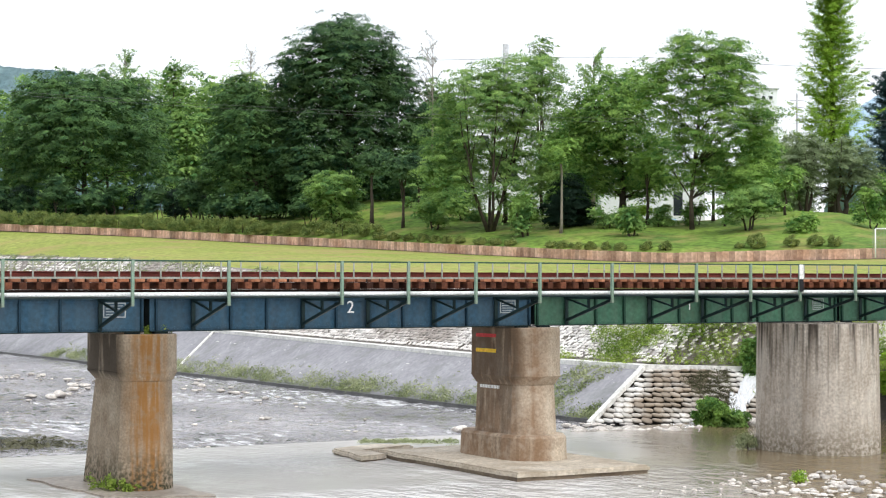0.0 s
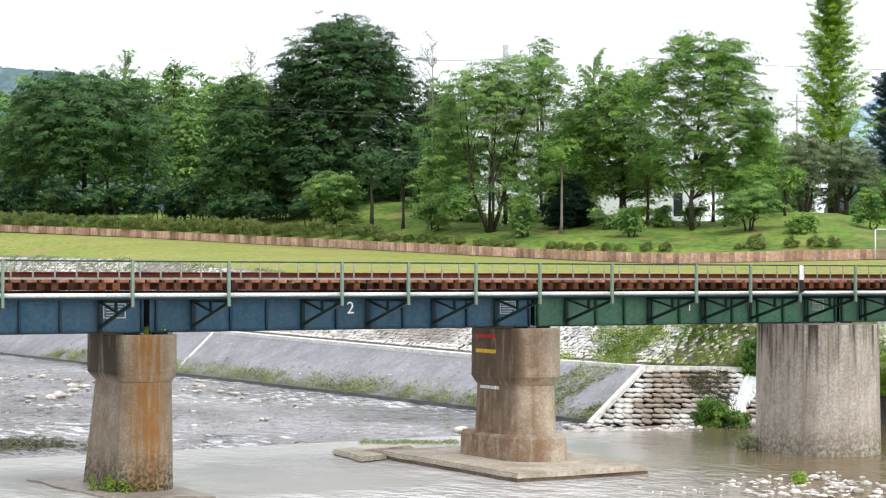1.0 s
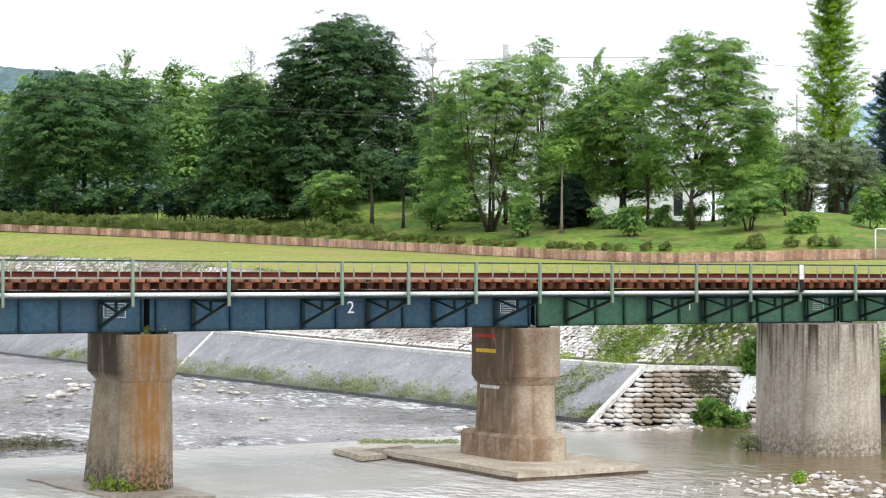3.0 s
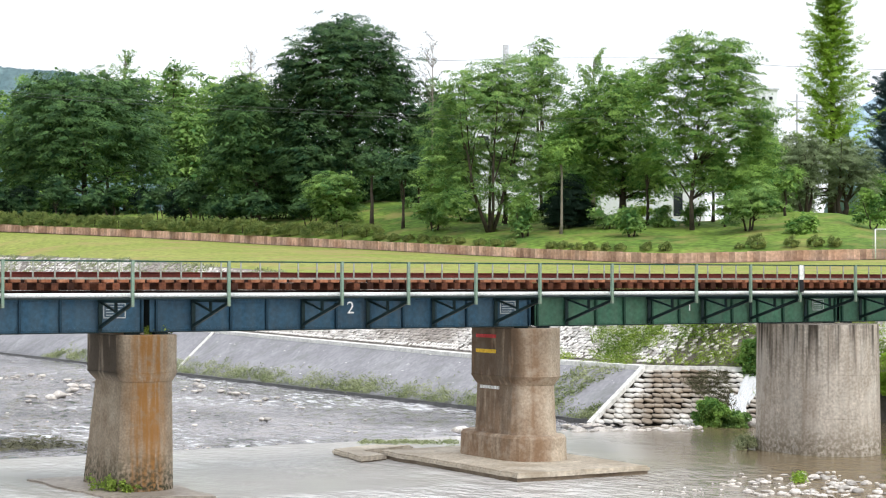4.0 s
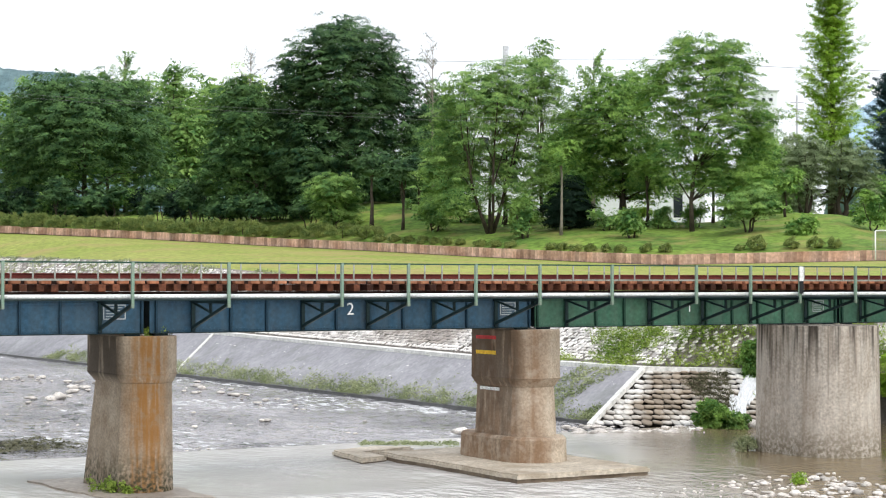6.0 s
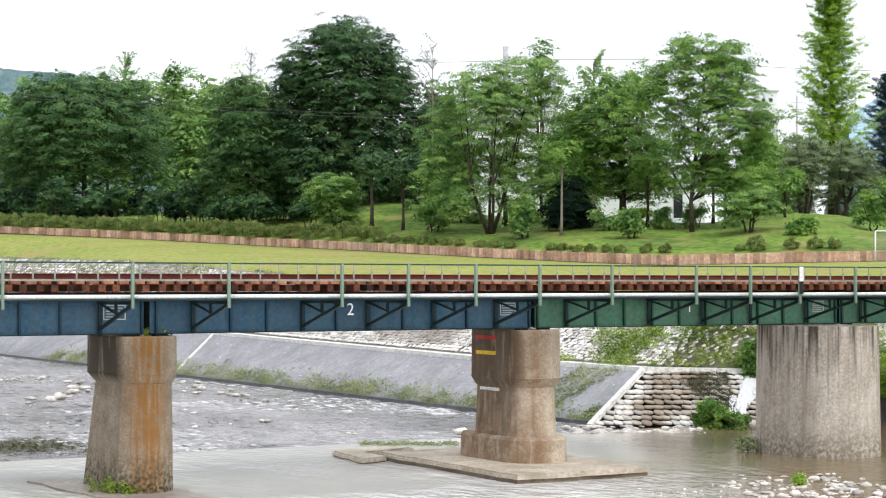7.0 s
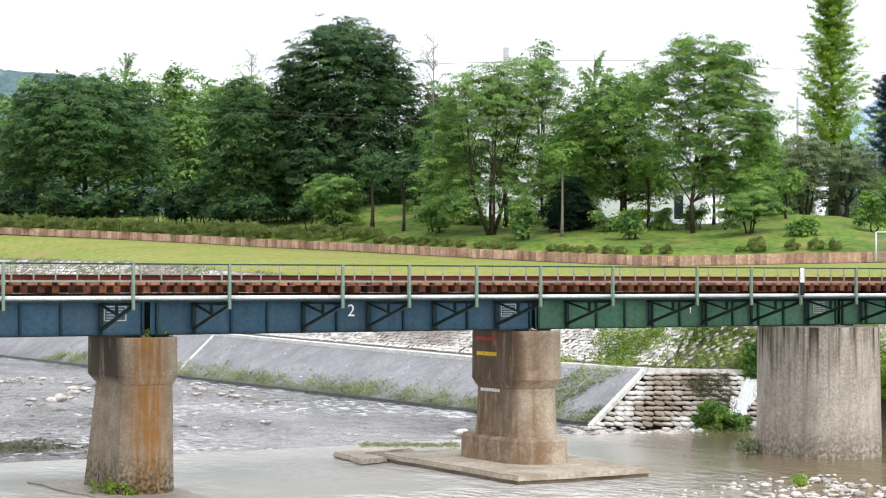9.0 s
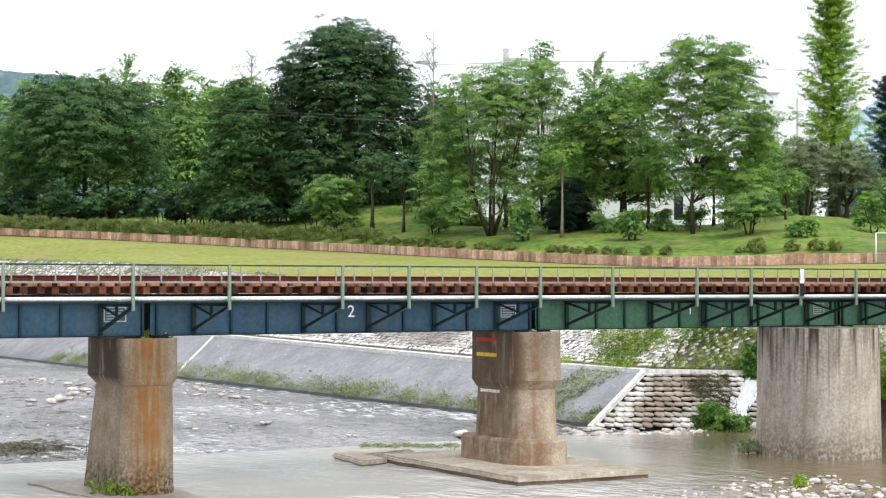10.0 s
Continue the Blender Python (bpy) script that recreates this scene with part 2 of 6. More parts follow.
M = dict(
    girder_blue=mat("blue_girder_paint", (0.022, 0.065, 0.11), (0.034, 0.09, 0.145), 0.5, 9, 0.5, 0, 0.1, 0.01, streak=((0.09, 0.11, 0.12), 3.0, 0.35), stain=((0.10, 0.07, 0.05), 1.4, 0.14)),
    girder_green=mat("green_girder_paint", (0.04, 0.115, 0.08), (0.07, 0.18, 0.115), 0.5, 9, 0.5, 0, 0.1, 0.01, streak=((0.12, 0.16, 0.13), 3.0, 0.35), stain=((0.10, 0.09, 0.05), 1.4, 0.16)),
    # dark green taken near black: shade under the girder is part of the colour
    shade_dark_steel=mat("shade_dark_green_steel", (0.006, 0.017, 0.019), (0.012, 0.028, 0.03), 1.5, 20, 0.5, 0, 0.15, 0.005),
    rail_paint=mat("green_handrail_paint", (0.16, 0.25, 0.19), (0.25, 0.34, 0.27), 1.5, 25, 0.5, 0, 0.1, 0.004, stain=((0.25, 0.24, 0.2), 2.0, 0.6)),
    top_rail=mat("dark_green_top_rail_paint", (0.02, 0.06, 0.045), (0.035, 0.085, 0.06), 1.5, 25, 0.45, 0, 0.1, 0.004),
    grey_rail=mat("weathered_grey_paint", (0.22, 0.24, 0.21), (0.34, 0.345, 0.31), 1.5, 25, 0.6, 0, 0.1, 0.004, stain=((0.2, 0.13, 0.08), 3.0, 0.5)),
    pipe=mat("pale_pipe", (0.72, 0.75, 0.76), (0.82, 0.84, 0.84), 1.0, 20, 0.4, 0, 0.05, 0.003, stain=((0.45, 0.45, 0.42), 1.5, 0.35)),
    rust=mat("rusty_rail_steel", (0.075, 0.018, 0.014), (0.15, 0.035, 0.026), 1.2, 18, 0.7, 0.2, 0.2, 0.006),
    sleeper=mat("reddish_brown_timber", (0.05, 0.019, 0.012), (0.16, 0.058, 0.03), 2.0, 16, 0.8, 0, 0.4, 0.01, rnd=0.55, squash=(1, 0.3, 1)),
    # brown taken near black: shade in the track's gaps is in the colour
    dark_timber=mat("shade_dark_timber", (0.012, 0.007, 0.006), (0.03, 0.014, 0.01), 2.0, 16, 0.85, 0, 0.4, 0.01, rnd=0.4),
    # left-side dark of the next two: drip stains mixed with painted side shade
    pier_rusty=mat("rust_stained_concrete", (0.235, 0.18, 0.128), (0.40, 0.335, 0.26), 1.3, 16, 0.85, 0, 0.5, 0.02, streak_at=(-0.12, 0.66), streak=((0.26, 0.12, 0.03), 9.0, 0.92), stain=((0.25, 0.20, 0.145), 5.0, 0.5), grain=0.3, tide=((0.045, 0.045, 0.025), 0.25, 1.35), shade_side=(-1.1, 0.38), drip_shade=((0.03, 0.022, 0.016), 3.4, 0.97), run=(2.5, 3.2)),
    pier_tan=mat("tan_weathered_concrete", (0.36, 0.28, 0.205), (0.55, 0.465, 0.37), 0.9, 14, 0.85, 0, 0.5, 0.02, streak_at=(-0.75, 1.0), streak=((0.21, 0.11, 0.052), 2.6, 0.7), stain=((0.60, 0.53, 0.44), 3.0, 0.3), grain=0.32, shade_side=(-1.1, 0.5), drip_shade=((0.075, 0.052, 0.035), 4.0, 0.8), run=(0.6, 2.4)),
    pier_grey=mat("grey_streaked_concrete", (0.44, 0.395, 0.345), (0.60, 0.545, 0.485), 0.9, 11, 0.85, 0, 0.3, 0.02, streak=((0.30, 0.235, 0.185), 5.5, 0.6), stain=((0.64, 0.60, 0.55), 1.4, 0.4), grain=0.36, tide=((0.235, 0.20, 0.15), 0.25, 1.25), drip_shade=((0.04, 0.032, 0.026), 4.2, 0.92), run=(2.7, 4.3)),
    slab=mat("worn_footing_concrete", (0.42, 0.36, 0.285), (0.60, 0.535, 0.445), 0.7, 8, 0.85, 0, 0.5, 0.03, stain=((0.33, 0.27, 0.2), 0.9, 0.6)),
    apron=mat("wet_apron_concrete", (0.27, 0.235, 0.20), (0.38, 0.335, 0.285), 0.4, 6, 0.5, 0, 0.3, 0.02),
    slope=mat("grey_revetment_concrete", (0.275, 0.272, 0.292), (0.37, 0.365, 0.388), 0.3, 4, 0.9, 0, 0.5, 0.04, stain=((0.225, 0.235, 0.225), 0.8, 0.5), grain=0.2),
    coping=mat("pale_coping_concrete", (0.68, 0.67, 0.64), (0.78, 0.77, 0.74), 0.6, 6, 0.85, 0, 0.3, 0.02),
    cobble=mat("pale_cobble_stone", (0.52, 0.485, 0.455), (0.80, 0.775, 0.745), 1.5, 8, 0.85, 0, 0.4, 0.03, island=0.3, stain=((0.25, 0.21, 0.18), 0.1, 0.75, 0.5)),
    block=mat("pale_rounded_block_concrete", (0.62, 0.60, 0.565), (0.76, 0.745, 0.715), 0.5, 6, 0.85, 0, 0.4, 0.03, rnd=0.18, stain=((0.25, 0.19, 0.13), 0.42, 0.85, 0.44)),
    cobble_bed=mat("grey_cobble_mortar", (0.20, 0.18, 0.16), (0.29, 0.265, 0.24), 0.8, 8, 0.95, 0, 0.5, 0.04),
    # black paints the shadow lines between the rows of blocks
    wing_joint=mat("shade_black_joint_filling", (0.035, 0.03, 0.024), (0.065, 0.056, 0.045), 0.8, 8, 0.95, 0, 0.5, 0.04),
    mortar=mat("dark_joint_soil", (0.10, 0.09, 0.075), (0.17, 0.15, 0.13), 0.8, 8, 0.95, 0, 0.5, 0.04),
    stone=mat("river_stone", (0.38, 0.345, 0.315), (0.70, 0.655, 0.61), 1.5, 7, 0.8, 0, 0.4, 0.02, rnd=0.35),
    bed=mat("riverbed_gravel", (0.13, 0.115, 0.09), (0.19, 0.17, 0.14), 0.5, 5, 0.9, 0, 0.5, 0.05),
    field=mat("mown_field_grass", (0.24, 0.29, 0.06), (0.30, 0.32, 0.085), 0.09, 1.8, 0.95, 0, 0.8, 0.1, grain=0.4, stain=((0.36, 0.27, 0.12), 0.16, 0.7)),
    lawn=mat("park_lawn_grass", (0.08, 0.155, 0.028), (0.20, 0.295, 0.05), 0.16, 1.6, 0.95, 0, 0.8, 0.1, stain=((0.29, 0.255, 0.09), 0.3, 0.7), grain=0.5),
    path=mat("asphalt_path", (0.17, 0.15, 0.14), (0.22, 0.2, 0.18), 0.4, 8, 0.9, 0, 0.3, 0.02),
    plank=mat("reddish_wall_panel", (0.46, 0.27, 0.18), (0.72, 0.51, 0.39), 0.5, 4, 0.85, 0, 0.3, 0.02, rnd=0.35, streak=((0.2, 0.10, 0.06), 2.0, 0.5)),
    bark=mat("dark_bark", (0.045, 0.035, 0.028), (0.08, 0.065, 0.05), 2, 12, 0.9, 0, 0.6, 0.03),
    bark_pale=mat("pale_grey_bark", (0.20, 0.18, 0.15), (0.28, 0.25, 0.21), 2, 12, 0.9, 0, 0.6, 0.03),
    white_wall=mat("white_render", (0.74, 0.76, 0.79), (0.80, 0.82, 0.84), 0.2, 4, 0.9, 0, 0, 0, grain=0.06),
    white=mat("white_paint", (0.78, 0.79, 0.80), (0.84, 0.84, 0.84), 2, 20, 0.5, 0, 0.05, 0.004),
    faded=mat("faded_stencil_paint", (0.30, 0.34, 0.36), (0.44, 0.47, 0.48), 3, 14, 0.6, 0, 0.1, 0.004),
    red=mat("faded_red_paint", (0.42, 0.03, 0.035), (0.55, 0.05, 0.05), 3, 14, 0.6, 0, 0.1, 0.004),
    yellow=mat("faded_yellow_paint", (0.70, 0.42, 0.02), (0.80, 0.52, 0.04), 3, 14, 0.6, 0, 0.1, 0.004),
    black=mat("black_paint", (0.012, 0.014, 0.018), (0.02, 0.022, 0.026), 2, 14, 0.5, 0, 0.1, 0.004),
    window=mat("dark_window_glass", (0.02, 0.025, 0.03), (0.03, 0.035, 0.04), 1, 6, 0.08, 0, 0, 0),
    # haze of distance is mixed into the colours of both far ridges
    hill=mat("hazy_wooded_hill", (0.085, 0.15, 0.17), (0.20, 0.29, 0.30), 0.06, 0.25, 0.95, 0, 0.8, 3.0),
    mountain=mat("hazy_blue_mountain", (0.36, 0.50, 0.62), (0.42, 0.56, 0.68), 0.004, 0.03, 0.95, 0, 0, 0),
    # brighter than the sleepers: light on their ends is put into this colour
    board=mat("lit_orange_brown_timber", (0.24, 0.085, 0.042), (0.42, 0.19, 0.105), 2.6, 16, 0.8, 0, 0.4, 0.01, rnd=0.4),
    speck=mat("white_stone_chips", (0.7, 0.69, 0.67), (0.8, 0.79, 0.77), 2, 9, 0.9, 0, 0.2, 0.01),
    wet=mat("wet_dark_kerb_concrete", (0.07, 0.07, 0.072), (0.12, 0.12, 0.12), 1, 8, 0.4, 0, 0.3, 0.02),
    slab_side=mat("wet_brown_slab_side", (0.11, 0.08, 0.055), (0.22, 0.175, 0.13), 0.8, 9, 0.6, 0, 0.6, 0.03),
    # girder paints made darker: the stiffeners' shadows are put into the colour
    blue_stiff=mat("shaded_blue_stiffener_paint", (0.010, 0.03, 0.05), (0.018, 0.05, 0.08), 1.5, 20, 0.5, 0, 0.15, 0.005),
    green_stiff=mat("shaded_green_stiffener_paint", (0.014, 0.045, 0.033), (0.028, 0.08, 0.055), 1.5, 20, 0.5, 0, 0.15, 0.005),
    tarp=mat("pale_blue_sheeting", (0.25, 0.45, 0.68), (0.38, 0.56, 0.74), 1.2, 9, 0.5, 0, 0.3, 0.02),
    wire=mat("dull_wire", (0.16, 0.17, 0.17), (0.2, 0.2, 0.2), 1, 8, 0.6, 0, 0, 0),
    chimney=mat("hazy_grey_concrete", (0.42, 0.43, 0.45), (0.50, 0.51, 0.53), 0.3, 2, 0.9, 0, 0.1, 0.01),
)
LEAF = dict(
    dark=leaf_mat("dark_green_leaves", (0.016, 0.056, 0.03), (0.125, 0.225, 0.08), 0.14),
    deep=leaf_mat("deep_green_leaves", (0.028, 0.085, 0.036), (0.15, 0.27, 0.085), 0.2),
    mid=leaf_mat("mid_green_leaves", (0.062, 0.17, 0.044), (0.34, 0.52, 0.125), 0.32),
    fresh=leaf_mat("fresh_green_leaves", (0.084, 0.20, 0.062), (0.36, 0.53, 0.155), 0.32),
    lime=leaf_mat("yellow_green_leaves", (0.20, 0.36, 0.045), (0.42, 0.60, 0.08)),
    olive=leaf_mat("grey_olive_leaves", (0.12, 0.175, 0.085), (0.33, 0.40, 0.22)),
    # near black: shade below the crowns is put into this leaf colour
    inky=leaf_mat("evergreen_and_shade_dark_leaves", (0.008, 0.022, 0.014), (0.018, 0.04, 0.024), 0.15),
    hedge=leaf_mat("clipped_hedge_leaves", (0.10, 0.165, 0.05), (0.36, 0.41, 0.13)),
    weed=leaf_mat("bank_weed_leaves", (0.22, 0.27, 0.13), (0.44, 0.47, 0.28)),
    vine=leaf_mat("bright_vine_leaves", (0.13, 0.22, 0.035), (0.36, 0.46, 0.10)),
    blue=leaf_mat("blue_green_needles", (0.03, 0.07, 0.075), (0.06, 0.11, 0.11)),
    moss=leaf_mat("dark_river_moss", (0.075, 0.075, 0.042), (0.17, 0.165, 0.10), 0.15),
    pale=leaf_mat("pale_dry_twigs", (0.16, 0.17, 0.13), (0.28, 0.28, 0.22)),
)


def water_mat(name, deep, waves, strength, rough, fine, silt=None, calm=None, crest=False, chop=None):
    """Water. silt: the colour towards the deeper side by the broad pier; calm: (scale) of calm patches among the ripples; chop: (calm, rough) places along y between which it turns choppy."""
    m = bpy.data.materials.new(name)
    m.use_nodes = True
    n, l = m.node_tree.nodes, m.node_tree.links
    p = n["Principled BSDF"]
    p.inputs["IOR"].default_value, p.inputs["Roughness"].default_value = 1.33, rough
    co = n.new("ShaderNodeTexCoord")
    mp = n.new("ShaderNodeMapping")
    mp.inputs["Scale"].default_value = (1.0, 0.5, 1.0)
    l.new(co.outputs["Object"], mp.inputs[0])
    a, b, c, e = (n.new("ShaderNodeTexNoise") for _ in range(4))
    for t, s, d in ((a, waves, 4.0), (b, fine, 3.0), (c, 0.16, 3.0), (e, calm or 0.3, 3.0)):
        t.inputs["Scale"].default_value, t.inputs["Detail"].default_value = s, d
        l.new(mp.outputs[0], t.inputs["Vector"])
    add = n.new("ShaderNodeMath")
    add.operation = "MULTIPLY_ADD"
    l.new(b.outputs["Fac"], add.inputs[0])
    add.inputs[1].default_value = 0.4
    l.new(a.outputs["Fac"], add.inputs[2])
    bp = n.new("ShaderNodeBump")
    bp.inputs["Strength"].default_value, bp.inputs["Distance"].default_value = strength, 0.25
    if calm:
        k = n.new("ShaderNodeMapRange")
        k.inputs[1].default_value, k.inputs[2].default_value, k.inputs[3].default_value, k.inputs[4].default_value = 0.38, 0.6, 0.08 * strength, strength
        l.new(e.outputs["Fac"], k.inputs[0])
        total = k.outputs[0]
        if chop:
            sy, cr, sm = n.new("ShaderNodeSeparateXYZ"), n.new("ShaderNodeMapRange"), n.new("ShaderNodeMath")
            l.new(co.outputs["Object"], sy.inputs[0])
            l.new(sy.outputs[1], cr.inputs[0])
            cr.inputs[1].default_value, cr.inputs[2].default_value, cr.inputs[4].default_value = chop[0], chop[1], chop[2]
            sm.operation = "ADD"
            l.new(total, sm.inputs[0])
            l.new(cr.outputs[0], sm.inputs[1])
            total = sm.outputs[0]
        l.new(total, bp.inputs["Strength"])
    l.new(add.outputs[0], bp.inputs["Height"])
    l.new(bp.outputs[0], p.inputs["Normal"])
    r = n.new("ShaderNodeMapRange")
    r.inputs[1].default_value, r.inputs[2].default_value = 0.35, 0.65
    l.new(c.outputs["Fac"], r.inputs[0])
    x = n.new("ShaderNodeMix")
    x.data_type = "RGBA"
    l.new(r.outputs[0], x.inputs[0])
    x.inputs[6].default_value, x.inputs[7].default_value = (*deep[0], 1), (*deep[1], 1)
    out = x.outputs[2]
    if silt:
        across = n.new("ShaderNodeVectorMath")
        across.operation = "DOT_PRODUCT"
        l.new(co.outputs["Object"], across.inputs[0])
        across.inputs[1].default_value = (0.860, -0.510, 0)
        g = n.new("ShaderNodeMapRange")
        g.inputs[1].default_value, g.inputs[2].default_value = 3.5, 10.5
        l.new(across.outputs["Value"], g.inputs[0])
        y = n.new("ShaderNodeMix")
        y.data_type = "RGBA"
        l.new(g.outputs[0], y.inputs[0])
        l.new(out, y.inputs[6])
        y.inputs[7].default_value = (*silt, 1)
        out = y.outputs[2]
    if crest:
        # broken white water on the steeper ripples
        w1, w2 = n.new("ShaderNodeTexNoise"), n.new("ShaderNodeTexNoise")
        for t, s in ((w1, 2.1), (w2, 0.13)):
            t.inputs["Scale"].default_value, t.inputs["Detail"].default_value = s, 5.0
            l.new(mp.outputs[0], t.inputs["Vector"])
        h = n.new("ShaderNodeMath")
        h.operation = "ADD"
        l.new(w1.outputs["Fac"], h.inputs[0])
        l.new(w2.outputs["Fac"], h.inputs[1])
        k = n.new("ShaderNodeMapRange")
        k.inputs[1].default_value, k.inputs[2].default_value = 1.13, 1.25
        l.new(h.outputs[0], k.inputs[0])
        y = n.new("ShaderNodeMix")
        y.data_type = "RGBA"
        l.new(k.outputs[0], y.inputs[0])
        l.new(out, y.inputs[6])
        y.inputs[7].default_value = (0.78, 0.79, 0.81, 1)
        out = y.outputs[2]
    l.new(out, p.inputs["Base Color"])
    return m


M["riffle"] = water_mat("rippled_river_water", ((0.178, 0.172, 0.18), (0.415, 0.402, 0.415)), 1.3, 3.2, 0.06, 3.6, crest=True)
# pale tone: thin water on concrete, with the sky's reflection painted in
M["sheet"] = water_mat("thin_smooth_water", ((0.61, 0.595, 0.575), (0.74, 0.725, 0.71)), 1.0, 0.32, 0.13, 3.0, (0.22, 0.168, 0.098), 0.2, chop=(45.5, 43.0, 1.6))
M["foam"] = mat("white_foam", (0.60, 0.62, 0.65), (0.78, 0.79, 0.80), 2, 18, 0.6, 0, 0.5, 0.03)


def wor(u, v, z=0.0):
    return RIVER @ Vector((u, v, z))


def lerp_line(line, s):
    """A point of a polyline of (key, values...) at the key s."""
    ks = [p[0] for p in line]
    return [float(np.interp(s, ks, [p[i] for p in line])) for i in range(1, len(line[0]))]


def loft(name, lines, material, parent=None, rough=0.0, kind="structure", label="", category="", steps=1, m=None):
    """A sheet between polylines with the same number of points."""
    rows = []
    for a, b in zip(lines, lines[1:]):
        for k in range(steps):
            rows.append([Vector(p).lerp(Vector(q), k / steps) for p, q in zip(a, b)])
    rows.append([Vector(p) for p in lines[-1]])
    n = len(rows[0])
    verts = []
    for i, r in enumerate(rows):
        for p in r:
            q = Vector(p)
            if rough and 0 < i < len(rows) - 1:
                q.z += rough * noise.noise(q * 0.11)
            verts.append(q)
    faces = [(i * n + j, i * n + j + 1, (i + 1) * n + j + 1, (i + 1) * n + j) for i in range(len(rows) - 1) for j in range(n - 1)]
    ob = part(name, raw(name, verts, faces, True), material, parent, m=m)
    if parent is None:
        tagged(ob, label, category, "", kind)
    return ob


# ---------- ground, bank and river ----------
TOE_U = 44.3
COPING = [(40, 2.15), (63, 2.13), (78, 2.14), (93, 2.32), (110, 2.53), (150, 3.2), (200, 4.0), (320, 6.0)]
TOP = [(40, 4.8), (70, 5.2), (102, 6.15), (118, 6.75), (149, 7.9), (171, 8.35), (192, 8.79), (320, 10.5)]
# foot of the panelled wall, in the ground's own axes
WALL = [(-110, 256, 14.6), (-55.3, 222, 12.2), (-36.9, 210, 11.2), (-18.9, 196, 10.0), (-11.0, 188, 9.5), (2.5, 172, 8.5),
        (13.0, 160, 7.8), (19.5, 155, 7.5), (25.1, 153, 7.6), (36.2, 150, 7.8), (60, 148, 7.8), (110, 146, 8.0)]


def bank_u(v, z):
    """The bank's face; it steps back behind the side outlet."""
    return TOE_U + 1.5 * z + min(6.0, max(0.0, (62.6 - v) * 1.75)) * (z > 1.9)


def slope_line(zs, extra=0.0, lift=0.0, v0=61.0, v1=320.0, n=60):
    out = []
    for k in range(n + 1):
        v = v0 + (v1 - v0) * (k / n) ** 1.5
        z = lerp_line(zs, v)[0] if zs else 0.0
        out.append(wor(bank_u(v, z) + extra, v, z + lift))
    return out


def spot(b, d):
    """Sideways metres for a bearing given in 1/3150 of the distance from the middle line (784 is straight ahead), at the distance d."""
    return (b - 784) / 3150 * d


def height(level, d):
    """Height of a level line (498 is the eye's) at the distance d."""
    return 5.95 + (498 - level) / 3150 * d


def on_water(b, level, z=0.0):
    """The place on the river at height z on a bearing and level."""
    d = 3150 * (5.95 - z) / (level - 498)
    return Vector((spot(b, d), d, z))


def wall_at(b):
    """Foot of the wall on a bearing."""
    keys = [784 + p[0] / p[1] * 3150 for p in WALL]
    d = float(np.interp(b, keys, [p[1] for p in WALL]))
    return (spot(b, d), d, float(np.interp(b, keys, [p[2] for p in WALL])))


CREST = [(-700, 366), (0, 368), (300, 372), (520, 378), (640, 352), (760, 360), (860, 378), (1000, 382), (1250, 392), (1330, 378), (1400, 374), (1490, 376), (1560, 396), (2200, 392)]


def lawn_z(b, d):
    """Height of the lawn behind the wall."""
    w = wall_at(b)
    f = max(0.0, (d - w[1]) / 26)
    top = height(lerp_line(CREST, b)[0], w[1] + 26)
    if f <= 1:
        return w[2] + 0.72 + (top - w[2] - 0.72) * f ** 0.75 + 0.12 * noise.noise(Vector((b * 0.03, d * 0.3, 0))) * min(1, f * 5)
    return top + 0.2 * min(f - 1, 20)


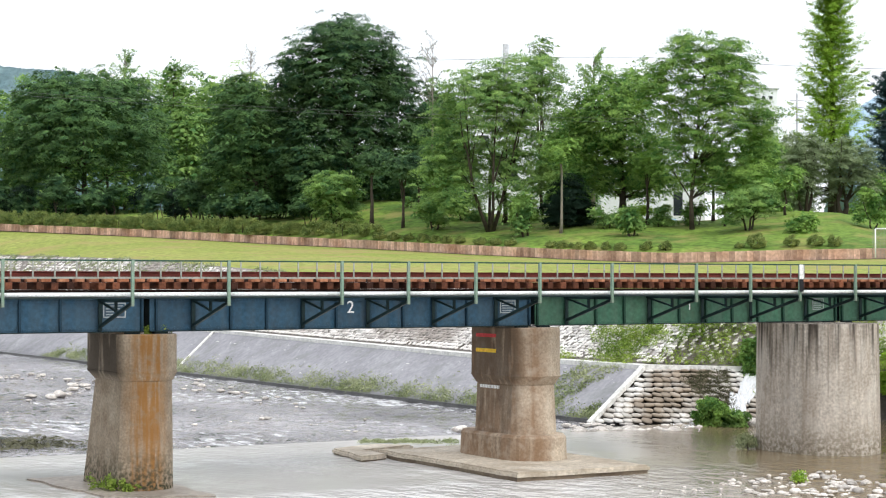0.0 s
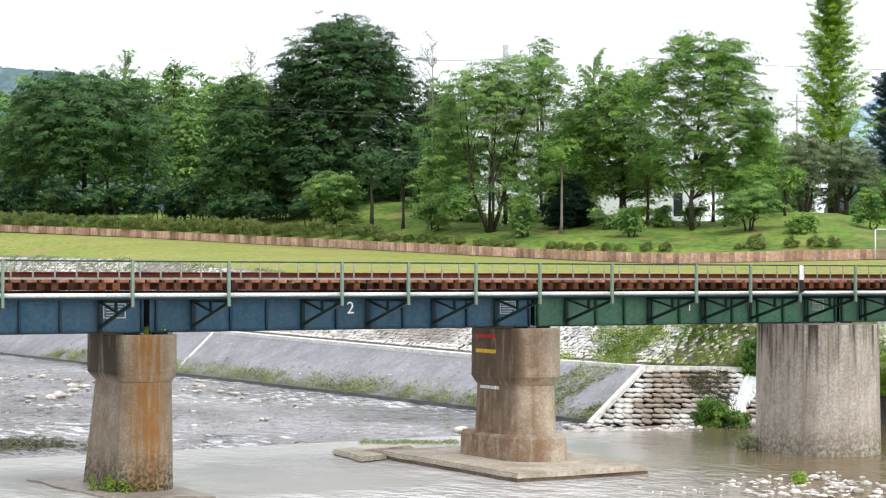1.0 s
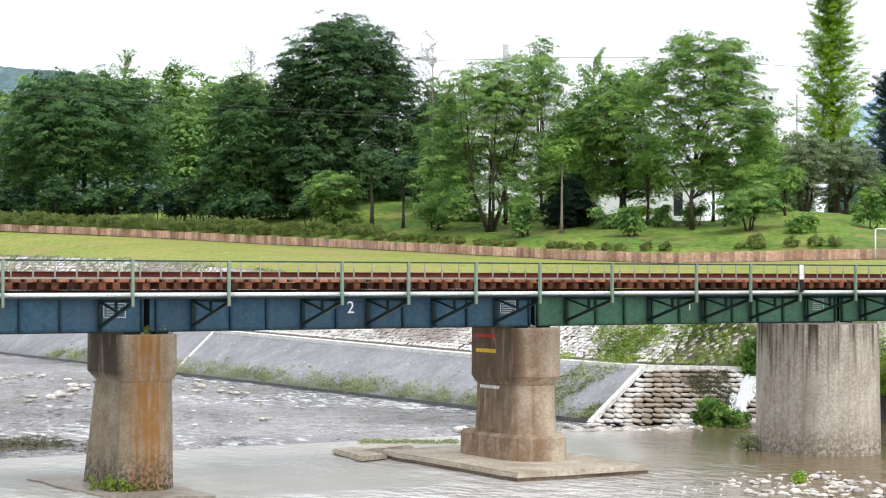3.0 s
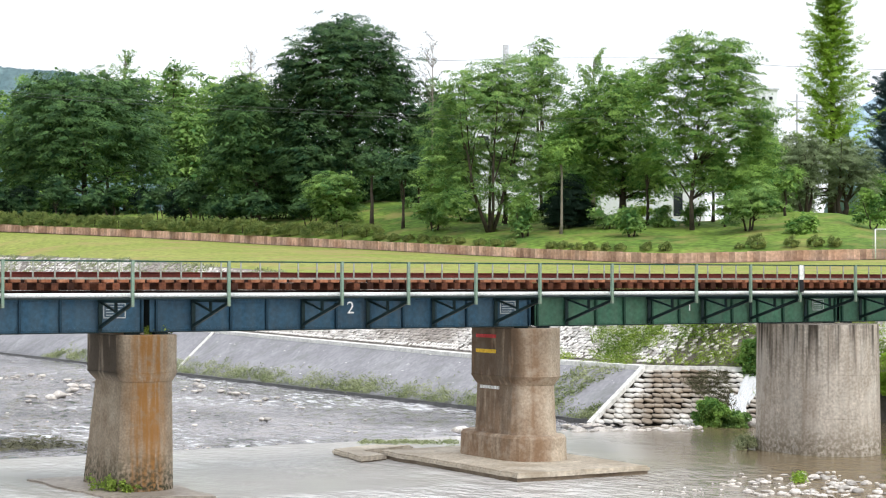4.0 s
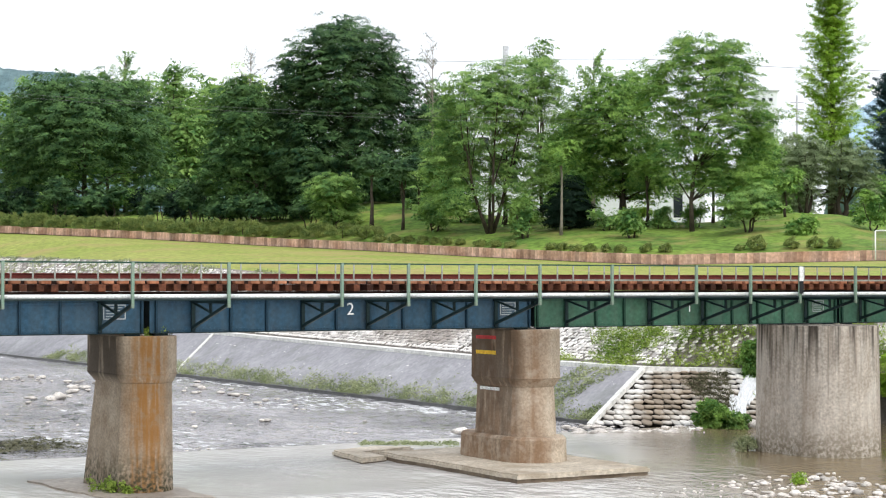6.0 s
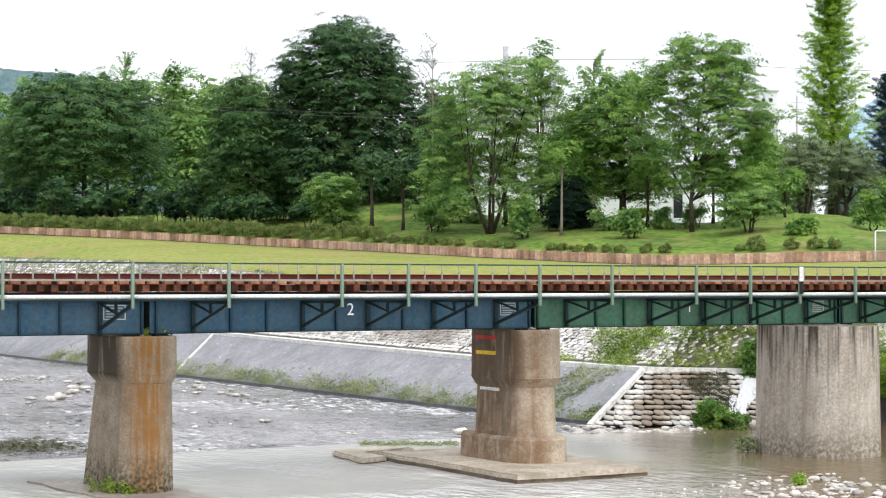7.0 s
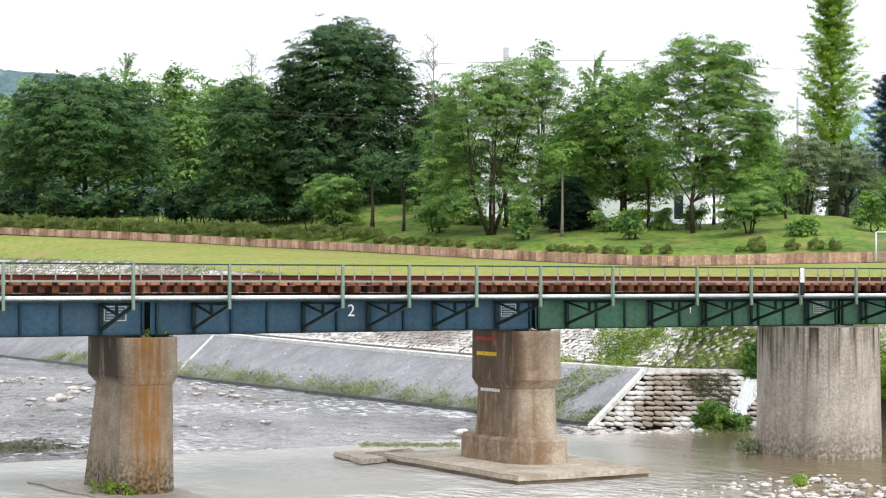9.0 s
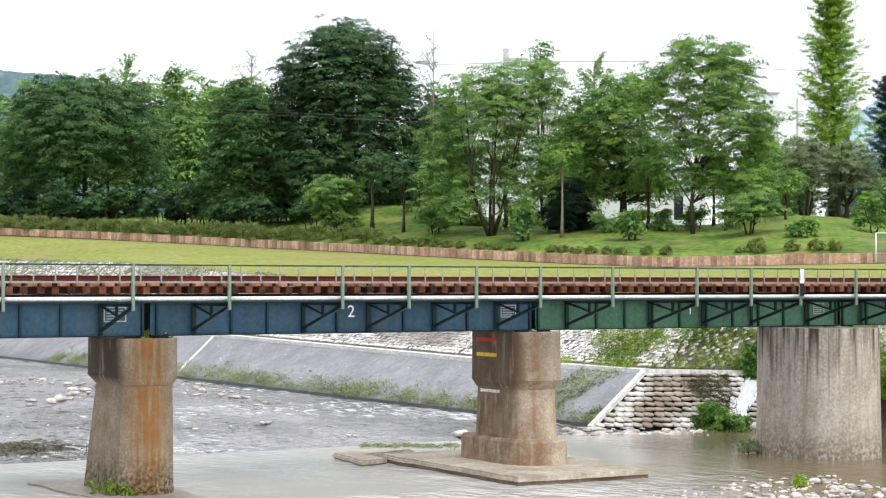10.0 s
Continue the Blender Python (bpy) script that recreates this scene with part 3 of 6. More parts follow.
def build_ground():
    loft("ground", [[wor(-900, -600, -0.5), wor(-900, 44, -0.5), wor(-900, 62, -0.45), wor(-900, 1500, -0.45)],
                    [wor(TOE_U + 2, -600, -0.5), wor(TOE_U + 2, 44, -0.5), wor(TOE_U + 2, 62, -0.45), wor(TOE_U + 2, 1500, -0.45)]],
         M["bed"], label="brown gravel river bed under shallow water", category="river bed")
    # banks that close the river outside the view
    for name, us in (("bank_near", (46.5, 55.0, 900.0)), ("bank_far", (-16.0, -24.0, -900.0))):
        v0, v1 = -600, (40 if us[0] > 0 else 1500)
        loft(name, [[wor(u, v0, z), wor(u, (v0 + v1) / 2, z), wor(u, v1, z)] for u, z in zip(us, (-0.48, 4.75, 5.0))], M["field"], steps=3,
             label="grassy river bank beside the bridge's end", category="river bank")
    # field from the bank's top to the wall, then lawn behind, out to the horizon
    edge = []
    for v in np.linspace(36, 420, 200):
        z = lerp_line(TOP, v)[0]
        p = wor(bank_u(v, z), v, z)
        edge.append((784 + p.x / p.y * 3150, p.y, z))
    edge.sort()
    rows = []
    for f in np.linspace(0, 1, 13):
        row = []
        for k in range(80):
            b = -560 + 34 * k
            w = wall_at(b)
            d0, z0 = lerp_line(edge, b)
            d0 = min(d0, w[1] - 6)
            d = d0 + (w[1] - 0.05 - d0) * f
            row.append(Vector((spot(b, d), d, z0 + (w[2] + 0.02 - z0) * f + (0.15 + 0.12 * noise.noise(Vector((b * 0.02, d * 0.1, 0)))) * math.sin(math.pi * f))))
        rows.append(row)
    loft("field", rows, M["field"], label="mown yellowish green grass field on the bank", category="grass field")
    wall = [Vector(wall_at(-500 + 25 * k)) for k in range(100)]
    rows = []
    bearings = [-640 + 36 * k for k in range(78)]
    for f in (0.012, 0.06, 0.12, 0.2, 0.3, 0.42, 0.55, 0.7, 0.85, 1.0, 1.3, 2.0, 4.0, 10, 160):
        row = []
        for b in bearings:
            d = wall_at(b)[1] + 26 * f
            row.append(Vector((spot(b, d), d, lawn_z(b, d))))
        rows.append(row)
    loft("lawn", rows, M["lawn"], steps=1, label="bright green park lawn rising behind the wall", category="lawn")
    # path along the wall's foot
    loft("path", [[p + Vector((-0.2, -0.9, 0.05)) for p in wall], [p + Vector((-0.05, -0.12, 0.07)) for p in wall]], M["path"],
         label="narrow grey path along the foot of the wall", category="path")
    # revetment
    loft("revetment", [slope_line(None, 0, -0.3, 60.6), slope_line(None, 0, 0, 60.8), slope_line(COPING, 0, 0, 62.8)], M["slope"], steps=3, label="grey concrete river bank slope", category="river bank")
    cop = part("coping", bmesh.new(), M["coping"])
    line = slope_line(COPING, 0, 0, 62.7, 320)
    vs, fs = [], []
    nx = RIVER.to_3x3() @ Vector((1, 0, 0))
    for p in line:
        for du, dz in ((-0.1, -0.1), (-0.12, 0.14), (0.42, 0.16), (0.42, -0.1)):
            vs.append(p + nx * du + Vector((0, 0, dz)))
    for i in range(len(line) - 1):
        for k in range(4):
            fs.append((4 * i + k, 4 * i + (k + 1) % 4, 4 * i + 4 + (k + 1) % 4, 4 * i + 4 + k))
    fs += [(3, 2, 1, 0), tuple(len(vs) - 4 + k for k in range(4))]
    cop.data = raw("coping", vs, fs)
    cop.data.materials.append(M["coping"])
    tagged(cop, "pale concrete coping along the grey bank slope", "coping", "", "structure")
    joint = bmesh.new()
    a, b = Vector((TOE_U + 0.2, 109.4, 0.17)), Vector((TOE_U + 1.5 * 2.55, 111.5, 2.62))
    bar(joint, a, b, 0.18, 0.1)
    jo = part("joint_strip", joint, M["coping"], m=RIVER)
    tagged(jo, "pale concrete joint strip down the grey bank slope", "joint strip", "", "structure")
    kerb = bmesh.new()
    bar(kerb, (TOE_U - 0.05, 60.6, -0.03), (TOE_U - 0.05, 300, -0.03), 0.3, 0.2)
    tagged(part("toe_kerb", kerb, M["wet"], m=RIVER.copy()), "dark wet kerb along the foot of the bank", "kerb", "", "structure")
    # upper slope under the cobbles
    loft("upper_slope", [slope_line(COPING, 0.4, 0.05, 36, 320, 90), slope_line(TOP, 0.0, 0.05, 36, 320, 90)], M["cobble_bed"], steps=3,
         label="grey mortar between bank cobbles", category="river bank")


def grid_sheet(name, u0, u1, v0, v1, du, dv, amp, scale, z, material, label, category):
    nu, nv = int((u1 - u0) / du) + 1, int((v1 - v0) / dv) + 1
    us, vs_ = np.linspace(u0, u1, nu), np.linspace(v0, v1, nv)
    verts = []
    for v in vs_:
        for u in us:
            h = amp * (noise.noise(Vector((u * scale, v * scale * 0.8, 1.7))) + 0.6 * noise.noise(Vector((u * scale * 2.3, v * scale * 2.0, 9.1))))
            verts.append((u, v, z + h))
    faces = [(i * nu + j, i * nu + j + 1, (i + 1) * nu + j + 1, (i + 1) * nu + j) for i in range(nv - 1) for j in range(nu - 1)]
    ob = part(name, raw(name, verts, faces, True), material, m=RIVER.copy())
    return tagged(ob, label, category, "", "structure")


build_ground()
riffle = grid_sheet("water", 2, 44.6, 57.0, 190, 0.42, 0.4, 0.075, 1.1, -0.10, M["riffle"], "grey rippled shallow river water flowing over stones", "water")
apron_water = grid_sheet("apron_water", -14, 62, 16, 58.9, 0.5, 0.5, 0.010, 0.7, 0.03, M["sheet"], "thin smooth water over the concrete apron, brownish where deeper", "water")

# ---------- bridge ----------
G = 47.5          # near face of the near girder
HR = 45.0         # handrail line
MID = 48.6        # middle of the track
SPANS = [(-20.65, -7.75), (-7.55, 5.25), (5.45, 18.36), (18.56, 31.43), (31.63, 44.5), (44.7, 57.6)]
Z_TOP, Z_BOT = 5.47, 4.52


def capsule(bm, r, l, z, off, n, half):
    """A ring with flat sides and arched ends; half: the arch's half angle (90 is a half circle)."""
    ring = []
    a = radians(half)
    for sgn in (1, -1):
        for k in range(n + 1):
            t = a - 2 * a * k / n
            ring.append(bm.verts.new((sgn * r * math.sin(t) / math.sin(a), sgn * (l / 2 + r * (math.cos(t) - math.cos(a)) / math.sin(a)) + off, z)))
    return ring


def shell(profile, n=10, half=90):
    """A pier solid: (half width, straight length, height, shift) from below upwards."""
    bm = bmesh.new()
    rings = [capsule(bm, *p[:3], p[3] if len(p) > 3 else 0.0, n, half) for p in profile]
    m = len(rings[0])
    for a, b in zip(rings, rings[1:]):
        for k in range(m):
            bm.faces.new((a[k], a[(k + 1) % m], b[(k + 1) % m], b[k]))
    bm.faces.new(rings[0][::-1])
    bm.faces.new(rings[-1])
    return bm


def bridge_pier(u, kind, toward=0.0):
    at = RIVER @ pose(u, MID + toward, 0)
    if kind == 0:
        p = empty("bridge_pier", at, "rust-stained concrete bridge pier with flared cap and mossy foot", "bridge pier", "bridge piers")
        part("shaft", shell([(0.84, 2.85, -0.2, 0.45), (0.83, 2.8, 0.2, 0.43), (0.76, 2.1, 3.14, 0)], 10, 62), M["pier_rusty"], p)
        part("cap", shell([(0.77, 2.1, 3.144), (0.79, 2.1, 3.15), (0.92, 2.42, 3.40, 0.16), (0.90, 2.4, 3.42, 0.16), (0.90, 2.4, 4.43, 0.16), (0.88, 2.38, 4.46, 0.16)], 10, 62), M["pier_rusty"], p, "orange rust-streaked concrete cap")
    elif kind == 1:
        p = empty("bridge_pier", at, "tan weathered concrete bridge pier with ringed base and painted bands", "bridge pier", "bridge piers")
        part("shaft", shell([(0.87, 2.15, 1.1), (0.80, 2.1, 2.65)], 10, 62), M["pier_tan"], p)
        part("cap", shell([(0.81, 2.1, 2.654), (0.83, 2.1, 2.66), (0.96, 2.4, 2.94), (0.94, 2.38, 2.96), (0.93, 2.38, 4.44), (0.91, 2.36, 4.47)], 10, 62), M["pier_tan"], p)
        part("base_ring", shell([(1.12, 2.25, 0.2, 0.17), (1.10, 2.25, 1.0, 0.17), (1.03, 2.25, 1.08, 0.17), (0.88, 2.1, 1.10, 0.17)]), M["pier_tan"], p, "stepped concrete base ring")
    else:
        p = empty("bridge_pier", at, "broad pale grey concrete bridge pier with dark vertical streaks", "bridge pier", "bridge piers")
        # poured in three lifts with a shallow joint between them
        for z0, z1, r0, r1 in ((-0.5, 1.292, 1.63, 1.60), (1.296, 2.772, 1.60, 1.58), (2.776, 4.49, 1.58, 1.56)):
            part("lift", shell([(r0 - 0.005, 1.6, z0), (r0, 1.6, z0 + 0.006), (r1, 1.6, z1 - 0.006), (r1 - 0.005, 1.6, z1)], 20), M["pier_grey"], p)
    return p


PIERS = [bridge_pier(18.46, 0), bridge_pier(31.53, 1), bridge_pier(43.2, 2, -1.45)]
bridge_pier(5.35, 0)
bridge_pier(-7.65, 0)
bridge_pier(57.7, 2)


def prism(pts, z0, z1, bevel=0.0, rough=0.0):
    bm = bmesh.new()
    ring = []
    k = len(pts)
    for i in range(k):
        a, b = Vector(pts[i]), Vector(pts[(i + 1) % k])
        n = max(1, int((b - a).length / 0.45)) if rough else 1
        side = Vector(((b - a).y, -(b - a).x)).normalized()
        for q in range(n):
            c = a.lerp(b, q / n)
            ring.append(c + side * rough * noise.noise(Vector((c.x * 1.3, c.y * 1.3, z1))))
    lo = [bm.verts.new((c.x, c.y, z0)) for c in ring]
    hi = [bm.verts.new((c.x, c.y, z1)) for c in ring]
    k = len(ring)
    bm.faces.new(hi)
    bm.faces.new(lo[::-1])
    for i in range(k):
        bm.faces.new((lo[i], lo[(i + 1) % k], hi[(i + 1) % k], hi[i]))
    bmesh.ops.recalc_face_normals(bm, faces=bm.faces)
    if bevel:
        bmesh.ops.bevel(bm, geom=[e for e in bm.edges if min(v.co.z for v in e.verts) > z1 - 1e-4], offset=bevel, segments=2, affect="EDGES")
    return bm


def footing(name, pts, z0, z1, material, label):
    f = empty(name, RIVER.copy(), label, "pier footing")
    c = sum((Vector(p) for p in pts), Vector((0, 0))) / len(pts)
    part("slab_top", prism(pts, z1 - 0.15, z1, 0.055, 0.16), material, f)
    part("slab_side", prism([c + (Vector(p) - c) * 0.985 for p in pts], z0, z1 - 0.154, 0.0, 0.14), M["slab_side"], f, "wet brown lower edge")
    return f


footing("pier_footing", [(28.7, 44.1), (33.45, 44.0), (33.6, 52.7), (28.7, 52.7)], -0.4, 0.30, M["slab"], "worn tan concrete slab under the pier, edges damp")
footing("pier_footing", [(27.5, 51.6), (28.66, 52.0), (28.66, 53.6), (31.0, 54.4), (30.0, 55.4), (28.0, 54.6)], -0.4, 0.22, M["slab"], "low worn concrete slab beside the pier footing")
footing("pier_footing", [(16.85, 46.7), (19.65, 45.1), (19.75, 52.0), (16.4, 52.0)], -0.4, 0.085, M["apron"], "thin wet concrete slab around the pier foot")


def girder_span(k, u0, u1, paint):
    color = "blue" if k < 4 else "green"
    g = empty("girder_span", RIVER @ pose(u0, 0, 0), color + " painted riveted plate girder span on concrete piers", "bridge girder", "girder spans")
    n = u1 - u0
    for y0 in (G, G + 2.2):
        part("web", box(bmesh.new(), 0, n, y0 + 0.11, y0 + 0.13, Z_BOT + 0.02, Z_TOP), paint, g)
        part("bottom_flange", box(bmesh.new(), 0, n, y0 - 0.02, y0 + 0.26, Z_BOT, Z_BOT + 0.025), M["shade_dark_steel"], g)
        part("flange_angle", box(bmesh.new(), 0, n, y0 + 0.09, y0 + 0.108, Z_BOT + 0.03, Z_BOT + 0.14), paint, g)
        part("top_flange", box(bmesh.new(), 0, n, y0 - 0.02, y0 + 0.26, Z_TOP + 0.002, Z_TOP + 0.03), M["shade_dark_steel"], g)
    count = 12
    first = 0.07 if k >= 4 else 0.18
    st = bmesh.new()
    box(st, -0.035, 0.035, G + 0.0, G + 0.105, Z_BOT + 0.03, Z_TOP - 0.005, 0.008)
    stm = None
    for i in range(count):
        x = first + 1.145 * i if i < count - 1 else n - 0.05
        if stm is None:
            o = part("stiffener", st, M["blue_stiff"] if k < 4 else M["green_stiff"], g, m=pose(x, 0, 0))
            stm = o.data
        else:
            part("stiffener", stm, M["shade_dark_steel"], g, m=pose(x, 0, 0))
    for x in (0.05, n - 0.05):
        part("end_plate", box(bmesh.new(), x - 0.03, x + 0.03, G + 0.14, G + 2.3, Z_BOT + 0.03, Z_TOP - 0.01), M["shade_dark_steel"], g)
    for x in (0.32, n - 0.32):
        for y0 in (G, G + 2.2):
            part("bearing_plate", box(bmesh.new(), x - 0.2, x + 0.2, y0 + 0.02, y0 + 0.22, Z_BOT - 0.062, Z_BOT - 0.003), M["shade_dark_steel"], g)
    rv = bmesh.new()
    for zr in (Z_BOT + 0.085, Z_TOP - 0.06):
        x = 0.1
        while x < n - 0.05:
            c = rv.verts.new((x, G + 0.068, zr))
            rim = [rv.verts.new((x + 0.022 * math.cos(t), G + 0.09, zr + 0.022 * math.sin(t))) for t in (0.3, 1.55, 2.8, 4.05, 5.3)]
            for q in range(5):
                rv.faces.new((c, rim[(q + 1) % 5], rim[q]))
            x += 0.105
    ro = part("rivet_row", rv, paint, g)
    ro["kind"] = "stuff"
    part("flange_angle", box(bmesh.new(), 0, n, G + 0.09, G + 0.108, Z_TOP - 0.12, Z_TOP - 0.003), paint, g)
    return g


GIRDERS = [girder_span(i, a, b, M["girder_blue"] if i < 4 else M["girder_green"]) for i, (a, b) in enumerate(SPANS)]

# brackets that carry the walkway, one under each main post
POSTS = [-18.0, -14.5, -11.0, -7.5, -4.0, -0.5, 3.2, 6.9, 10.4, 13.55, 17.06, 19.84, 23.33, 25.5, 27.8, 30.08, 32.78, 36.11, 38.36, 40.49, 42.98, 45.6, 48.2]


def bracket(u):
    b = empty("walkway_bracket", RIVER @ pose(u, 0, 0), "dark green steel triangular bracket carrying the walkway", "bracket", "walkway brackets")
    z = 5.43
    part("top_beam", bar(bmesh.new(), (0, G + 0.1, z), (0, HR + 0.02, z), 0.09, 0.09), M["shade_dark_steel"], b)
    part("strut", bar(bmesh.new(), (0, G + 0.02, Z_BOT + 0.16), (0, HR + 0.02, z - 0.06), 0.07, 0.09), M["shade_dark_steel"], b)
    part("tie", bar(bmesh.new(), (0, G + 0.02, z - 0.03), (0, (G + HR) / 2, (z + Z_BOT) / 2 + 0.16), 0.05, 0.06), M["shade_dark_steel"], b)
    part("hanger", bar(bmesh.new(), (0, (G + HR) / 2, z), (0, (G + HR) / 2, (z + Z_BOT) / 2 + 0.12), 0.07, 0.07), M["shade_dark_steel"], b)
    part("wall_plate", box(bmesh.new(), -0.055, 0.055, G - 0.03, G + 0.01, Z_BOT + 0.05, Z_TOP - 0.02), M["shade_dark_steel"], b)
    return b


b0 = bracket(POSTS[0])
for u in POSTS[1:]:
    copy_thing(b0, RIVER @ pose(u, 0, 0))

Z_RAIL, Z_MIDRAIL, Z_PIPE = 6.50, 6.04, 5.59
hand = empty("handrail", RIVER, "green steel bridge handrail with weathered grey balusters", "handrail")
part("top_rail", bar(bmesh.new(), (-20.6, HR, Z_RAIL), (62, HR, Z_RAIL), 0.04, 0.042), M["top_rail"], hand, "dark green top rail")
part("mid_rail", bar(bmesh.new(), (-20.6, HR + 0.03, Z_MIDRAIL), (62, HR + 0.03, Z_MIDRAIL), 0.03, 0.055), M["grey_rail"], hand, "weathered grey middle rail")
pm = None
for u in POSTS:
    if pm is None:
        bm = bmesh.new()
        box(bm, -0.036, 0.036, HR - 0.05, HR - 0.025, 5.28, Z_RAIL + 0.03)
        box(bm, -0.036, -0.016, HR - 0.025, HR + 0.04, 5.28, Z_RAIL)
        pm = part("post", bm, M["rail_paint"], hand, m=pose(u, 0, 0)).data
    else:
        part("post", pm, M["rail_paint"], hand, m=pose(u, 0, 0))
bm = bmesh.new()
box(bm, -0.018, 0.018, HR - 0.02, HR + 0.01, Z_MIDRAIL - 0.02, Z_RAIL - 0.02)
balm = None
u = -20.17
while u < 57:
    if min(abs(u - q) for q in POSTS) > 0.15:
        if balm is None:
            balm = part("baluster", bm, M["grey_rail"], hand, m=pose(u, 0, 0)).data
        else:
            part("baluster", balm, M["grey_rail"], hand, m=pose(u, 0, 0))
    u += 0.585
pipe_thing = empty("service_pipe", RIVER, "pale service pipe running along the bridge walkway", "pipe")
for i, (a, b) in enumerate(zip([-20.6] + POSTS[1:], POSTS[1:] + [62])):
    part("pipe_section", tube(bmesh.new(), [(a + 0.006, HR + 0.14, Z_PIPE), (b - 0.006, HR + 0.14, Z_PIPE)], [0.062, 0.062], 10), M["pipe"], pipe_thing)
walkw = empty("walkway_deck", RIVER, "narrow dark steel walkway deck beside the track", "walkway")
for a, b in zip([-20.6] + POSTS[1:], POSTS[1:] + [62]):
    part("deck_plate", box(bmesh.new(), a + 0.004, b - 0.004, HR + 0.03, HR + 0.9, 5.478, 5.512), M["shade_dark_steel"], walkw)

# track
track = empty("railway_track", RIVER, "rusty rails on reddish timber bridge sleepers", "railway track")
bm = bmesh.new()
box(bm, -0.105, 0.105, G - 0.45, G + 2.65, 5.72, 5.92, 0.012)
slm = None
u = -20.0
i = 0
rs = random.Random(5)
while u < 60:
    m_ = pose(u + rs.uniform(-0.03, 0.03), rs.uniform(-0.07, 0.07), rs.uniform(-0.01, 0.01))
    if slm is None:
        slm = part("sleeper", bm, M["sleeper"], track, m=m_).data
    else:
        part("sleeper", slm, M["sleeper"], track, m=m_)
    u += 0.44
    i += 1


def rail(y, z, mat_, name):
    bm = bmesh.new()
    prof = [(-0.065, 0), (0.065, 0), (0.065, 0.015), (0.01, 0.03), (0.01, 0.11), (0.033, 0.12), (0.033, 0.15), (-0.033, 0.15), (-0.033, 0.12), (-0.01, 0.11), (-0.01, 0.03), (-0.065, 0.015)]
    ends = [[bm.verts.new((x, y + a, z + b)) for a, b in prof] for x in (-20.6, 62)]
    for k in range(len(prof)):
        q = (k + 1) % len(prof)
        bm.faces.new((ends[0][k], ends[0][q], ends[1][q], ends[1][k]))
    bm.faces.new(ends[0][::-1])
    bm.faces.new(ends[1])
    bmesh.ops.recalc_face_normals(bm, faces=bm.faces)
    return part(name, bm, mat_, track)


rail(MID - 0.57, 6.08, M["rust"], "rail")
rail(MID + 0.57, 6.08, M["rust"], "rail")
for y in (MID - 0.57, MID + 0.57):
    part("packing_timber", box(bmesh.new(), -20.6, 62, y - 0.12, y + 0.12, 5.924, 6.077), M["dark_timber"], track, "dark packing timber under the rail")
# short bright blocks added to stand for the lit sleeper ends
gt = None
u = -19.8
while u < 60:
    m_ = pose(u + rs.uniform(-0.04, 0.04), rs.uniform(-0.05, 0.05), 0)
    if gt is None:
        gt = part("packing_block", box(bmesh.new(), -0.14, 0.14, G - 0.44, G - 0.2, 5.93, 6.03, 0.012), M["board"], track, "orange-brown block standing for a lit sleeper end", m_).data
    else:
        part("packing_block", gt, M["board"], track, "orange-brown block standing for a lit sleeper end", m_)
    u += 0.44
# added dark strip: paints the shade behind the end blocks
part("guard_timber", box(bmesh.new(), -20.6, 62, G - 0.19, G - 0.05, 5.924, 6.02), M["dark_timber"], track, "shade-dark timber strip behind the sleeper ends")
part("bearer", box(bmesh.new(), -20.6, 62, G + 0.02, G + 0.24, 5.51, 5.70), M["dark_timber"], track, "dark bearer timber under the sleepers")
part("bearer", box(bmesh.new(), -20.6, 62, G + 2.22, G + 2.44, 5.51, 5.70), M["dark_timber"], track, "dark bearer timber under the sleepers")

# ---------- vegetation ----------
def leaves(centres, radii, per, size, rng, flat=0.35, up=0.75):
    """Leaf quads in flattened pads round the centres: verts and faces."""
    n = len(centres) * per
    c = np.repeat(np.asarray(centres, float), per, 0)
    r = np.repeat(np.asarray(radii, float), per)[:, None]
    d = rng.normal(size=(n, 3))
    d /= np.linalg.norm(d, axis=1)[:, None]
    d *= rng.random((n, 1)) ** 0.45
    d[:, 2] *= flat
    d[:, 2] -= 0.22 * (d[:, 0] ** 2 + d[:, 1] ** 2)
    p = c + d * r
    nrm = rng.normal(size=(n, 3)) * (1 - up)
    nrm[:, 2] += up
    nrm += d * 0.45
    nrm /= np.linalg.norm(nrm, axis=1)[:, None]
    a = np.cross(nrm, rng.normal(size=(n, 3)))
    a /= np.linalg.norm(a, axis=1)[:, None] + 1e-9
    b = np.cross(nrm, a)
    s = size * rng.uniform(0.6, 1.35, (n, 1))
    droop = nrm * s * 0.3
    v = np.stack([p - a * s * 0.6 - b * s * 0.5, p - a * s * 0.6 + b * s * 0.5, p + a * s - droop], 1).reshape(-1, 3)
    return v


